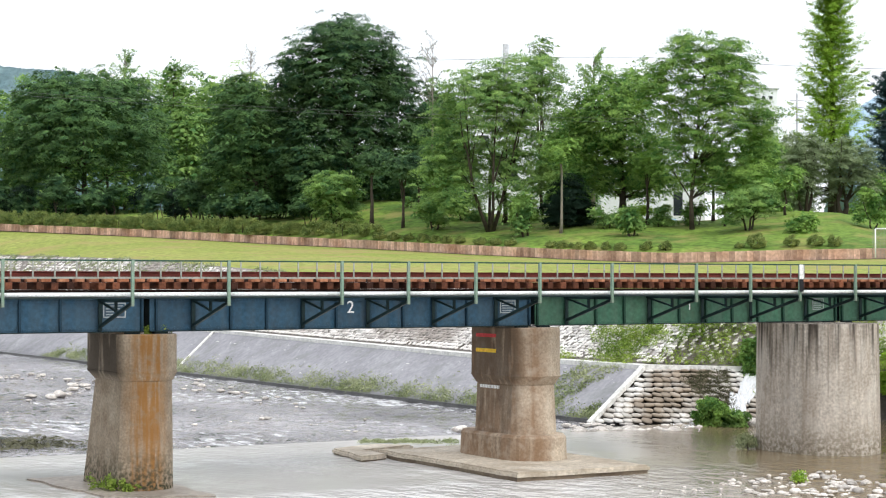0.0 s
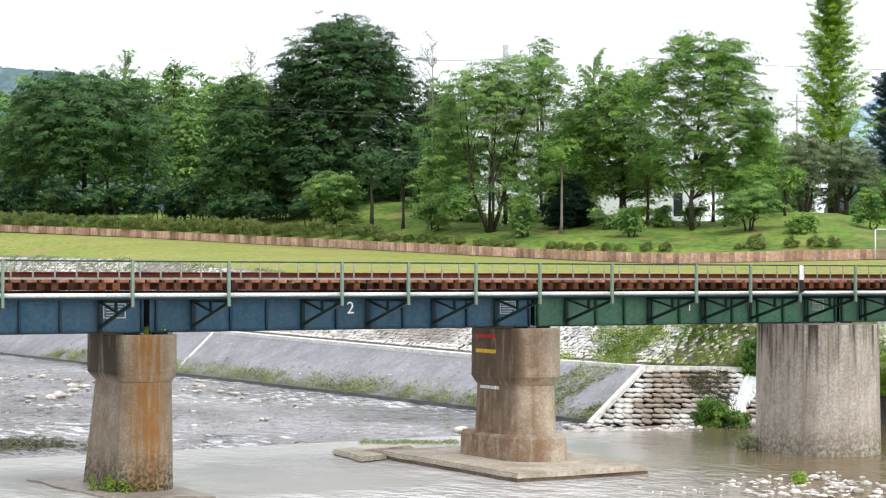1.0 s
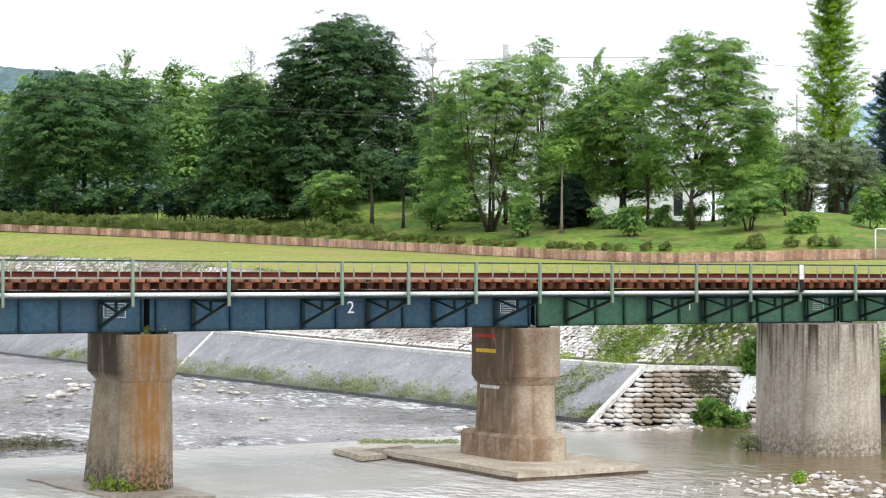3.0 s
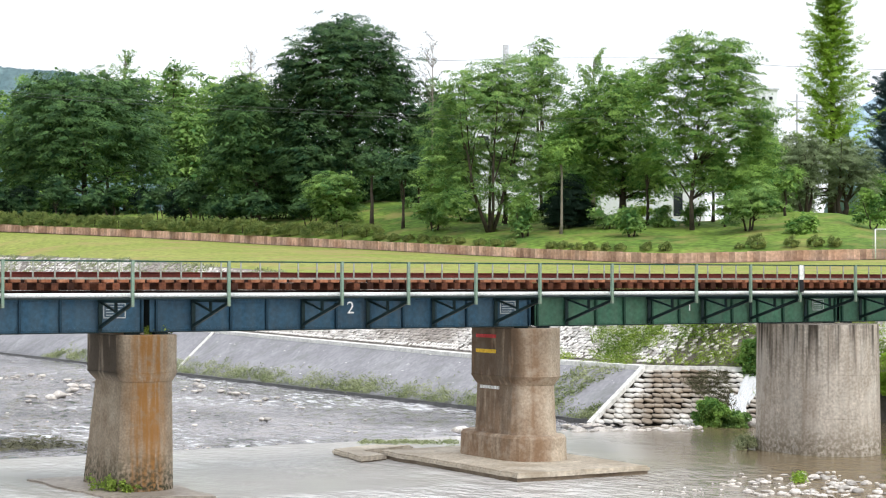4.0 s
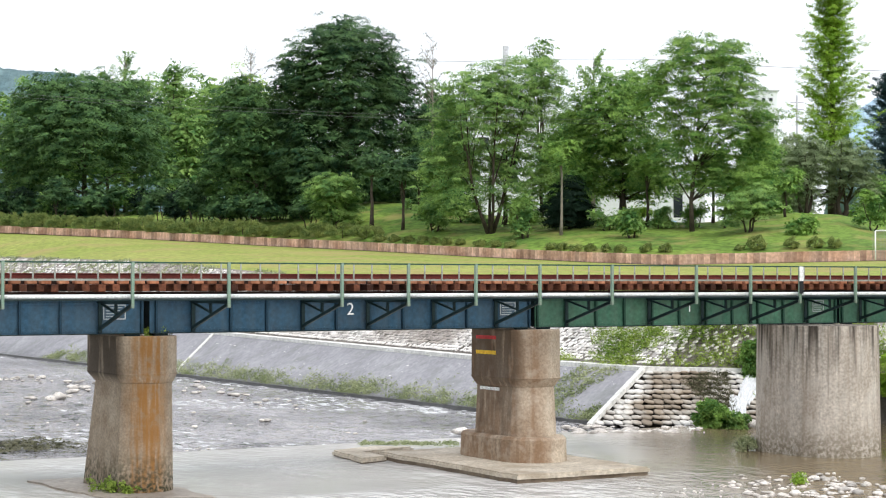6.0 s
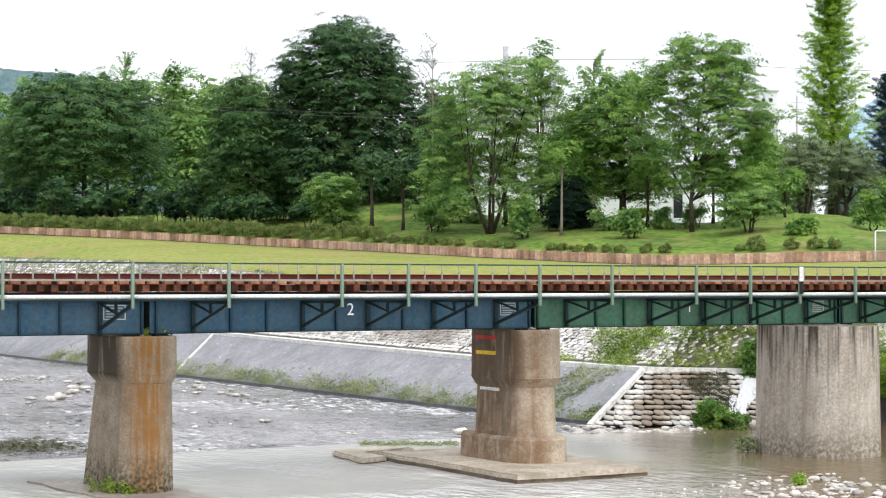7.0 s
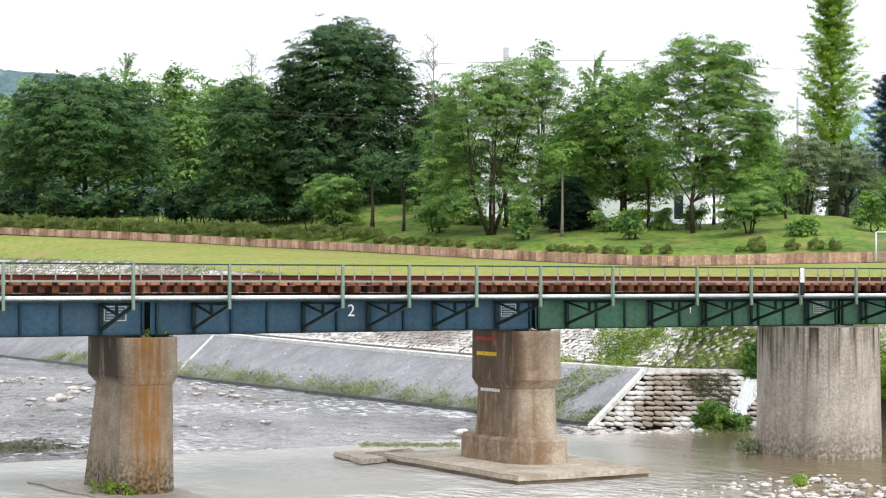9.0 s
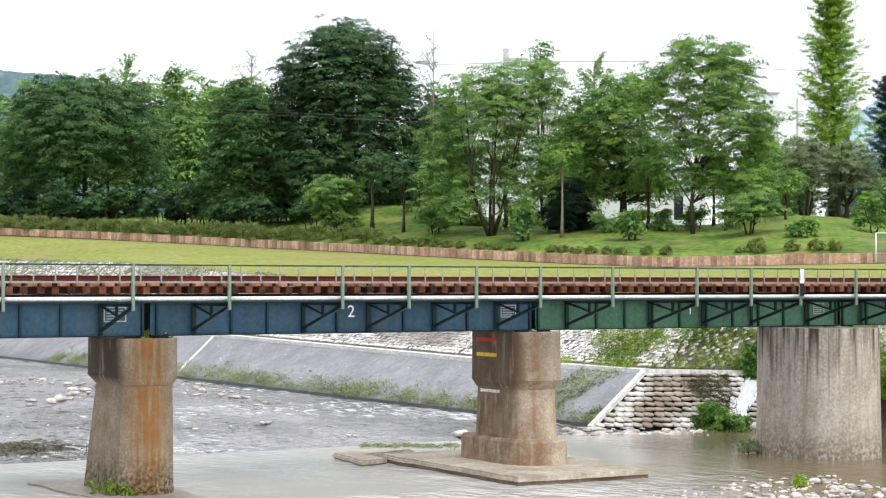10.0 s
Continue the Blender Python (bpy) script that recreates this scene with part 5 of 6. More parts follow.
# ---------- panelled wall ----------
wall_ob = empty("wall_panelled", pose(0, 0, 0), "reddish brown panelled retaining wall below the park", "wall", "", "structure")
pan = None
for p, q in zip(WALL, WALL[1:]):
    a, b = Vector(p), Vector(q)
    d = b - a
    n = max(1, round(d.length / (0.52 if -60 < a.x < 36 else 2.5)))
    ang = math.degrees(math.atan2(d.y, d.x))
    for i in range(n):
        c = a + d * ((i + 0.5) / n)
        if pan is None:
            bm = bmesh.new()
            box(bm, -0.26, 0.26, -0.09, 0.09, -0.1, 0.93, 0.012)
            bm.to_mesh(me := bpy.data.meshes.new("panel"))
            bm.free()
            pan = me
        c.z += 0.03 * noise.noise(c * 0.8)
        o = part("panel", pan, M["plank"], wall_ob, m=pose(*c, 0, 0, ang))
        o.scale = (d.length / n / 0.53, 1, 1)

# ---------- buildings, chimney, hills ----------
def building(name, b0, b1, top, base, d, label, windows=()):
    x0, x1, z0, z1 = spot(b0, d), spot(b1, d), height(base, d) - 1, height(top, d)
    t = empty(name, pose(0, d, 0), label, "building")
    part("wall", box(bmesh.new(), x0, x1, 0, 9, z0, z1), M["white_wall"], t)
    part("roof", box(bmesh.new(), x0 - 0.4, x1 + 0.4, -0.4, 9.4, z1 + 0.004, z1 + 0.35), M["chimney"], t)
    for a, b, c, e in windows:
        w = part("window", box(bmesh.new(), spot(a, d), spot(b, d), -0.06, 0.05, height(e, d), height(c, d)), M["window"], t)
        part("frame", box(bmesh.new(), spot(a, d) - 0.1, spot(b, d) + 0.1, -0.05, 0.04, height(e, d) - 0.15, height(e, d) - 0.004), M["white"], w)
    return t


building("white_building", 822, 985, 178, 400, 262, "large white rendered building behind the park trees", [(850, 865, 240, 262), (900, 915, 300, 325)])
building("white_house", 1064, 1248, 318, 400, 225, "white rendered house seen between the tree trunks", [(1192, 1208, 340, 382)])
building("far_building", 1344, 1377, 158, 440, 430, "hazy pale block of flats far behind the trees", [(1349, 1355, 170, 176), (1362, 1368, 170, 176)])
tarp = bmesh.new()
bmesh.ops.create_grid(tarp, x_segments=9, y_segments=6, size=1.0)
for v in tarp.verts:
    f = 1 - max(abs(v.co.x), abs(v.co.y))
    v.co = Vector((v.co.x * 1.5, v.co.y * 0.8, 0.05 + 0.75 * min(1, f * 1.8) + 0.16 * noise.noise(v.co * 3)))
tagged(part("tarpaulin", tarp, M["tarp"], m=pose(spot(1186, 205), 205, lawn_z(1186, 205) - 0.04)), "crumpled pale blue tarpaulin on the lawn by the house", "tarpaulin")
ch = empty("chimney", pose(spot(895, 420), 420, 0), "hazy grey concrete chimney far behind the trees", "chimney")
part("shaft", tube(bmesh.new(), [(0, 0, 10), (0, 0, height(78, 420))], [0.95, 0.7], 12), M["chimney"], ch)


def ridge(name, b0, b1, d, tops, material, label):
    n = 520
    rows = [[], [], []]
    for i in range(n + 1):
        brg = b0 + (b1 - b0) * i / n
        zt = height(np.interp(brg, [p for p, _ in tops], [q for _, q in tops]), d) + d * 0.0012 * noise.noise(Vector((i * 0.08, d, 0))) + d * 0.0022 * abs(noise.noise(Vector((i * 0.55, d, 5))))
        rows[0].append((spot(brg, d), d - 120, 0))
        rows[1].append((spot(brg, d), d, zt))
        rows[2].append((spot(brg, d), d + 300, 0))
    return loft(name, rows, material, steps=4, label=label, category="hill")


ridge("backdrop_hill", -700, 420, 900, [(-700, 90), (-100, 112), (0, 118), (60, 122), (130, 128), (200, 160), (420, 230)], M["hill"], "wooded hill far away, tinted blue-green by haze")
ridge("backdrop_mountain", 1500, 2300, 2600, [(1500, 205), (1560, 165), (1700, 120), (2300, 100)], M["mountain"], "hazy blue mountain far away")



# ---------- stones, blocks and bank details ----------
def stone_mesh(seed, squash=0.6, sub=1):
    rng = random.Random(seed)
    bm = bmesh.new()
    bmesh.ops.create_icosphere(bm, subdivisions=sub + 1, radius=1.0)
    off = Vector((rng.uniform(-50, 50), rng.uniform(-50, 50), rng.uniform(-50, 50)))
    for v in bm.verts:
        k = 1 + 0.6 * noise.noise(v.co * 1.1 + off) + 0.22 * noise.noise(v.co * 2.6 + off)
        v.co = v.co * k
        v.co.z *= squash
    for f in bm.faces:
        f.smooth = True
    me = bpy.data.meshes.new("stone")
    bm.to_mesh(me)
    bm.free()
    me.materials.append(M["stone"])
    return me


STONES = [stone_mesh(i, 0.38 + 0.07 * (i % 4)) for i in range(9)]


def boulder(p, s, i, label="pale rounded river stone standing out of the water", group="river stones"):
    o = new("river_stone", STONES[i % 9])
    rng = random.Random(i * 7 + 1)
    o.matrix_basis = Matrix.Translation(p) @ pose(0, 0, 0, 0, 0, rng.uniform(0, 360)) @ Matrix.Diagonal((s * rng.uniform(0.8, 1.5), s, s * rng.uniform(0.7, 1.0), 1))
    return tagged(o, label, "stone", group)


rng = random.Random(77)
# bearing, level, spread, count, size of each group of stones
n_stone = 0
g_verts, g_faces = [], []
UPSTREAM = [(60, 668, 60, 6, 16, 0.2, 0.55), (95, 700, 40, 8, 9, 0.3, 0.75), (145, 682, 25, 12, 12, 0.25, 0.7), (20, 668, 20, 4, 6, 0.2, 0.4), (345, 683, 20, 7, 7, 0.25, 0.6),
           (410, 692, 22, 8, 9, 0.2, 0.55), (490, 703, 25, 6, 6, 0.15, 0.45), (470, 743, 8, 3, 2, 0.2, 0.4), (352, 790, 30, 5, 8, 0.08, 0.22), (600, 752, 60, 14, 10, 0.08, 0.25),
           (250, 740, 200, 40, 22, 0.06, 0.2), (520, 715, 60, 6, 6, 0.1, 0.3)]
NEAR_BAR = [(1340, 853, 30, 8, 16, 0.10, 0.24), (1440, 848, 50, 9, 24, 0.10, 0.26), (1500, 858, 45, 12, 30, 0.12, 0.30), (1430, 875, 70, 12, 34, 0.10, 0.28), (1350, 872, 30, 9, 14, 0.10, 0.26),
           (1545, 880, 30, 14, 20, 0.12, 0.34), (1290, 858, 14, 6, 10, 0.06, 0.16), (1420, 862, 120, 20, 60, 0.05, 0.14), (1210, 868, 70, 8, 16, 0.04, 0.10)]
for b, lv, sb, sl, cnt, s0, s1 in UPSTREAM + NEAR_BAR:
    for _ in range(cnt):
        q = on_water(b + rng.gauss(0, sb * 0.6), min(899, max(lv + rng.gauss(0, sl * 0.6), 640)))
        s = s0 + (s1 - s0) * rng.random() ** 2
        near = lv > 820
        if s1 <= 0.2:
            # small gravel is joined
            me = STONES[(cnt + len(g_verts)) % 9]
            m_ = np.array(Matrix.Translation((q.x, q.y, 0.035 if near else -0.02)) @ pose(0, 0, 0, 0, 0, rng.uniform(0, 360)) @ Matrix.Diagonal((s * 0.75, s * 0.55, s * 0.6, 1)))
            base = len(g_verts)
            g_verts.extend((np.array([v.co for v in me.vertices]) @ m_[:3, :3].T + m_[:3, 3]).tolist())
            g_faces.extend([tuple(base + k for k in p.vertices) for p in me.polygons])
            continue
        boulder(Vector((q.x, q.y, 0.05 if near else -0.03 + 0.08 * s)), s * (0.66 if near else 0.5), n_stone)
        n_stone += 1
tagged(part("river_gravel", raw("river_gravel", g_verts, g_faces, True), M["stone"]), "small pale gravel stones lying in the shallow water", "gravel", "", "stuff")
for i in range(46):   # pale rubble at the foot of the wing
    q = on_water(rng.uniform(985, 1240), rng.uniform(750, 764))
    boulder(Vector((q.x, q.y, 0.02)), rng.uniform(0.08, 0.3), n_stone, "pale rubble stone at the foot of the bank", "bank rubble")
    n_stone += 1
for i in range(14):   # rocks round the outlet
    q = on_water(rng.uniform(1290, 1345), rng.uniform(730, 757))
    boulder(Vector((q.x, q.y, 0.1)), rng.uniform(0.2, 0.5), n_stone, "wet rock beside the outlet cascade", "outlet rocks")
    n_stone += 1

q = on_water(822, 764)
boulder(Vector((q.x, q.y, 0.1)), 0.42, n_stone + 3, "pale boulder beside the pier's base", "river stones")
boulder(RIVER @ Vector((18.3, 47.62, 4.5)), 0.09, n_stone + 5, "grey debris stone lying on the pier cap", "cap stones")

# cobbles on the upper slope: the nearest as pieces, the rest joined
cob = []
for i in range(6):
    r_ = random.Random(i)
    bm = bmesh.new()
    bmesh.ops.create_icosphere(bm, subdivisions=1, radius=1.0)
    for v in bm.verts:
        v.co *= 1 + r_.uniform(-0.18, 0.18)
        v.co.z *= 0.55
    me = bpy.data.meshes.new("cobble")
    bm.to_mesh(me)
    bm.free()
    me.materials.append(M["cobble"])
    cob.append(me)
bank = empty("cobbled_bank", pose(0, 0, 0), "pale cobble stones laid in rows on the upper river bank", "river bank", "", "structure")
slope_turn = RIVER @ pose(0, 0, 0, 0, -math.degrees(math.atan(1 / 1.5)), 0)
cv = [np.array([v.co for v in me.vertices]) for me in cob]
cf = [[tuple(p.vertices) for p in me.polygons] for me in cob]
verts, faces, cnt = [], [], 0
r_ = random.Random(9)
for row in range(46):
    v = 44.0 + r_.random() * 0.4
    while v < 250:
        zc = lerp_line(COPING, v)[0]
        zt = lerp_line(TOP, v)[0]
        z = zc + 0.24 + row * 0.128
        w = r_.uniform(0.16, 0.3) if v < 130 else r_.uniform(0.34, 0.6)
        v += w
        if z > zt - 0.1 or (v > 150 and row % 2) or r_.random() < 0.04 + 0.1 * (v > 115) + 0.36 * (v > 150) + 0.08 * (v < 66):
            continue
        g = (z - zc) / (zt - zc)
        c = wor(bank_u(v, z) + 0.36 * (1 - g) - 0.03, v + r_.uniform(-0.05, 0.05), z + 0.06 + r_.uniform(-0.02, 0.03))
        m_ = Matrix.Translation(c) @ slope_turn.to_3x3().to_4x4() @ Matrix.Diagonal(((0.13 if v < 150 else 0.22) * r_.uniform(0.8, 1.15), w * 0.6, (0.085 if v < 150 else 0.16) * r_.uniform(0.7, 1.2), 1))
        k = r_.randrange(6)
        if row < 4 and 62 < v < 110 and cnt < 290:
            o = new("cobble", cob[k])
            o.parent = bank
            o.matrix_basis = m_
            cnt += 1
        else:
            base = len(verts)
            A_ = np.array(m_)
            verts.extend((cv[k] @ A_[:3, :3].T + A_[:3, 3]).tolist())
            faces.extend([tuple(base + i for i in f) for f in cf[k]])
rest = part("cobble_rest", raw("cobble_rest", verts, faces), M["cobble"], bank)
rest["kind"] = "stuff"

# wing of rounded blocks beside the outlet
wing = empty("block_wing", pose(0, 0, 0), "stepped wing wall of pale rounded concrete blocks beside the outlet", "bank wall", "", "structure")
Y0, Y1, ZT = 74.4, 78.0, 2.15
bm = bmesh.new()
vs = [bm.verts.new(p) for p in ((6.0, Y0 + 0.25, -0.4), (14.6, Y0 + 0.25, -0.4), (14.6, Y1 + 0.2, ZT), (8.75, Y1 + 0.2, ZT), (6.0, Y0 + 3, -0.4), (14.6, Y1 + 3, -0.4), (14.6, Y1 + 3, ZT), (8.75, Y1 + 3, ZT))]
for q in ((0, 1, 2, 3), (3, 2, 6, 7), (0, 3, 7, 4), (1, 5, 6, 2), (4, 5, 1, 0), (7, 6, 5, 4)):
    bm.faces.new([vs[i] for i in q])
part("backing", bm, M["wing_joint"], wing, "joint filling darkened with the shade between blocks")
part("edge_strip", bar(bmesh.new(), (6.1, Y0 - 0.1, 0.02), (8.8, Y1 - 0.05, ZT + 0.08), 0.22, 0.2), M["coping"], wing, "pale concrete edge strip")
part("top_strip", bar(bmesh.new(), (8.7, Y1, ZT + 0.06), (14.6, Y1 - 0.1, ZT - 0.05), 0.4, 0.2), M["coping"], wing, "pale concrete top strip")
bm = bmesh.new()
bmesh.ops.create_icosphere(bm, subdivisions=2, radius=1.0)
for v in bm.verts:
    v.co = Vector((math.copysign(abs(v.co.x) ** 0.7, v.co.x) * 0.25, v.co.y * 0.26, math.copysign(abs(v.co.z) ** 0.7, v.co.z) * 0.08))
for f in bm.faces:
    f.smooth = True
bme = bpy.data.meshes.new("block")
bm.to_mesh(bme)
bm.free()
bme.materials.append(M["block"])
r_ = random.Random(31)
for row in range(11):
    f = (row + 0.5) / 11
    x = 6.45 + 2.65 * f + (0.19 if row % 2 else 0)
    while x < 13.9:
        o = new("block", bme)
        o.parent = wing
        o.matrix_basis = pose(x + r_.uniform(-0.05, 0.05), Y0 + (Y1 - Y0) * f + 0.1 + r_.uniform(-0.03, 0.03), ZT * f + 0.02, 10 + r_.uniform(-8, 8), 5 + r_.uniform(-7, 7), 8 + r_.uniform(-12, 12))
        x += 0.4 + r_.uniform(-0.03, 0.03)
# earth and rock beside the outlet
rows = []
for k in range(9):
    f = k / 8
    rows.append([Vector((x, Y0 + 0.35 + (Y1 - Y0) * f + 0.25 * noise.noise(Vector((x * 0.9, k * 0.8, 2))), -0.4 + (ZT + 0.4) * f)) for x in np.linspace(13.0, 30.0, 24)])
loft("outlet_bank", rows, M["mortar"], label="dark earth and rock bank beside the outlet", category="river bank")
rows = []
for k in range(5):   # shelf between the wing's top and the slope behind
    rows.append([Vector((x, Y1 + 0.1 + 2.2 * k, ZT - 0.03 + 0.16 * k + 0.12 * noise.noise(Vector((x * 0.8, k, 5))))) for x in np.linspace(9.2, 34.0, 24)])
loft("outlet_shelf", rows, M["mortar"], label="weedy earth shelf above the block wing", category="river bank")

# cascade: rounded bodies of white water down the rocks
casc = empty("cascade", pose(0, 0, 0), "small white cascade pouring from the side outlet", "waterfall")
r_ = random.Random(3)
wm = None
for i in range(72):
    f = i / 71
    z = 1.75 - 1.5 * f
    d = Y0 - 0.15 + (Y1 - Y0) * z / ZT
    b = 1332 - 42 * f + r_.gauss(0, 5 + 7 * f)
    if wm is None:
        wm = STONES[2].copy()
        wm.materials.clear()
        wm.materials.append(M["foam"])
    o = new("white_water", wm)
    o.parent = casc
    o.matrix_basis = Matrix.Translation((spot(b, d), d, z)) @ pose(0, 0, 0, 31, r_.uniform(-10, 10), -18 + r_.gauss(0, 9)) @ Matrix.Diagonal((r_.uniform(0.05, 0.13), r_.uniform(0.3, 0.62), r_.uniform(0.07, 0.14), 1))


# ---------- low plants ----------
def tuft_field(name, spots, leaf, size, label, category="weeds", tall=1.0, per=40, rad=0.35, seed=1, flat=0.9, up=0.25):
    rng = np.random.default_rng(seed)
    pts = [(p[0], p[1], p[2] + rad * tall * 0.45) for p in spots]
    v = leaves(pts, rng.uniform(0.6, 1.3, len(pts)) * rad, per, size, rng, flat * tall, up)
    o = new(name, leaf_mesh(name, v, LEAF[leaf]))
    return tagged(o, label, category, "", "stuff")


r_ = random.Random(12)
pts = []
for _ in range(5600):
    v = 62 + 75 * r_.random() ** 1.1
    z = abs(r_.gauss(0.0, 0.36)) + 0.03
    if z > 1.6 or noise.noise(Vector((v * 0.3, z * 0.9, 4.0))) + 0.3 * noise.noise(Vector((v * 1.7, z * 2.0, 2.0))) + r_.gauss(0, 0.3) < -0.02 + 0.25 * z:
        continue
    pts.append(wor(TOE_U + 1.5 * z, v, z))
tuft_field("bank_weeds", pts, "weed", 0.052, "dry green weeds growing along the foot of the grey bank slope", tall=0.85, per=15, rad=0.26, seed=2)
pts = []
for _ in range(1000):
    v, z = 62.5 + 9 * r_.random(), 2.1 * r_.random()
    if noise.noise(Vector((v * 0.5 + z, z * 0.2, 1.0))) < 0.02:
        continue
    pts.append(wor(TOE_U + 1.5 * z, v + z * 0.7, z))
tuft_field("bank_weeds", pts, "weed", 0.07, "green weeds in the joints of the grey bank slope", tall=0.6, per=10, rad=0.25, seed=3)
pts = []
for _ in range(1500):
    v = 112 + 100 * r_.random()
    z = lerp_line(TOP, v)[0] - 0.1 - 1.6 * r_.random() ** 1.6
    if noise.noise(Vector((v * 0.25, z * 0.8, 14.0))) < -0.05:
        continue
    pts.append(wor(TOE_U + 1.5 * z + 0.2, v, z + 0.1))
tuft_field("bank_weeds", pts, "weed", 0.1, "weeds among the cobbles near the top of the bank", tall=0.6, per=12, rad=0.4, seed=8)
pts = []
for _ in range(4200):
    v = 40 + 32 * r_.random()
    zc, zt = lerp_line(COPING, v)[0], lerp_line(TOP, v)[0]
    z = zc + (zt - zc) * r_.random()
    if noise.noise(Vector((v * 0.28, z * 0.7, 8.0))) + r_.gauss(0, 0.15) < 0.0 - 0.32 * (v < 63) + 0.02 * max(0, v - 64):
        continue
    pts.append(wor(bank_u(v, z) + 0.2, v, z + 0.1))
tuft_field("bank_vines", pts, "vine", 0.06, "bright green vines spreading over the cobbled bank", "vines", tall=0.5, per=34, rad=0.42, seed=4, up=0.6)


def river_bush(name, b, lv, d, w, h, leaf, label, seed, size=0.1, per=50):
    rng = np.random.default_rng(seed)
    x, z = spot(b, d), height(lv, d)
    t = empty(name, pose(x, d, z), label, "bush", "bank bushes")
    n = int(60 * w * h) + 10
    cs = np.stack([rng.normal(0, w * 0.22, n), rng.normal(0, w * 0.2, n), h * rng.random(n) ** 0.8], 1)
    cs[:, 0] *= 1.15 - cs[:, 2] / h * 0.6
    part("foliage", leaf_mesh("foliage", leaves(cs, np.full(n, 0.22), per, size, rng, 0.8, 0.45), LEAF[leaf]), LEAF[leaf], t)
    part("stem", tube(bmesh.new(), [(0, 0, -0.1), (0, 0, h * 0.5)], [0.04, 0.02], 5), M["bark"], t)
    return t


river_bush("river_bush", 1258, 755, 73.2, 1.5, 1.1, "mid", "dense green bush at the outlet's edge", 51)
river_bush("river_bush", 1300, 757, 72.6, 1.2, 0.6, "fresh", "low green bush below the cascade", 52)
river_bush("reed_bush", 1326, 683, 77.6, 0.7, 2.0, "mid", "tall green shrub beside the grey pier", 53)
river_bush("reed_bush", 1350, 683, 77.6, 1.0, 2.2, "fresh", "tall green shrub beside the grey pier", 54)
river_bush("reed_bush", 1322, 790, 63.0, 0.8, 0.35, "weed", "small grass tuft at the grey pier's foot", 55, 0.07, 25)
river_bush("river_bush", 1580, 700, 75.0, 1.6, 1.8, "lime", "yellow-green bush on the bank beyond the pier", 56)
river_bush("river_bush", 1412, 851, 52.6, 0.38, 0.22, "lime", "small bright green plant among the stones", 57, 0.05, 30)
for k, (du, dv, w, h) in enumerate([(0, 0, 0.9, 0.35), (0.25, -0.45, 0.6, 0.28), (0.42, -0.75, 0.3, 0.16)]):
    rng_ = np.random.default_rng(60 + k)
    q = RIVER @ Vector((17.45 + du, 48.1 + dv, 0.1))
    t = empty("moss_tuft", pose(*q), "bright green grass and moss tuft at the pier's foot", "grass tuft", "pier grass")
    n = 26
    cs = np.stack([rng_.normal(0, w * 0.3, n), rng_.normal(0, w * 0.2, n), h * rng_.random(n)], 1)
    part("grass_clump", leaf_mesh("grass_clump", leaves(cs, np.full(n, 0.13), 22, 0.05, rng_, 0.9, 0.3), LEAF["vine"]), LEAF["vine"], t)["kind"] = "stuff"
for u in (18.5, 18.75, 19.0):
    rng_ = np.random.default_rng(int(u * 100))
    t = empty("cap_grass", RIVER @ pose(u, 47.75, 4.46), "green grass tuft growing on the pier cap", "grass tuft", "pier grass")
    n = 26
    cs = np.stack([rng_.normal(0, 0.13, n), rng_.normal(0, 0.06, n), 0.2 * rng_.random(n)], 1)
    part("grass_clump", leaf_mesh("grass_clump", leaves(cs, np.full(n, 0.1), 26, 0.035, rng_, 0.9, 0.3), LEAF["vine"]), LEAF["vine"], t)["kind"] = "stuff"
# mossy shoal upstream and grass beside the low slab
shoal = []
for _ in range(95):
    q = on_water(r_.gauss(60, 50), r_.gauss(779, 6))
    shoal.append((q.x, q.y, -0.02))
tuft_field("shoal_moss", shoal, "moss", 0.07, "dark green weed bed on a shoal in the river", tall=0.09, per=30, rad=0.36, seed=6, up=0.85)
strip = []
for _ in range(90):
    q = on_water(r_.uniform(640, 810), r_.gauss(783, 2.0))
    strip.append((q.x, q.y, 0.0))
tuft_field("sill_grass", strip, "weed", 0.04, "short grass growing along the sill", tall=0.4, per=60, rad=0.25, seed=7)

pts = []
for _ in range(1100):   # weeds on the shelf and down the rocks beside the outlet
    x, y = r_.uniform(10.5, 30), Y1 + r_.uniform(-1.8, 7)
    z = ZT + (0.07 * (y - Y1) if y > Y1 else (y - Y1) / (Y1 - Y0) * ZT)
    if noise.noise(Vector((x * 0.7, y * 0.7, 3.0))) < 0.0 or (y < Y1 and x < 13.5):
        continue
    pts.append((x, y - 0.1, z + 0.05))
tuft_field("shelf_weeds", pts, "vine", 0.06, "green and yellow weeds on the shelf above the outlet", tall=0.7, per=30, rad=0.35, seed=9)
pts = []
for _ in range(2600):    # moss in the joints of the wing
    x, f = r_.uniform(8.6, 12.4), r_.random()
    if x < 6.9 + 2.65 * f or 0.8 * noise.noise(Vector((x * 0.55, f * 2.2, 6.0))) + 0.3 * (x - 11.6 + 0.6 * f) + r_.gauss(0, 0.14) < 0.08:
        continue
    pts.append((x, Y0 + (Y1 - Y0) * f - 0.14, ZT * f + 0.0))
tuft_field("wing_moss", pts, "moss", 0.038, "dark moss and weeds in the joints of the block wing", "moss", tall=0.5, per=11, rad=0.16, seed=11)
verts, faces = [], []
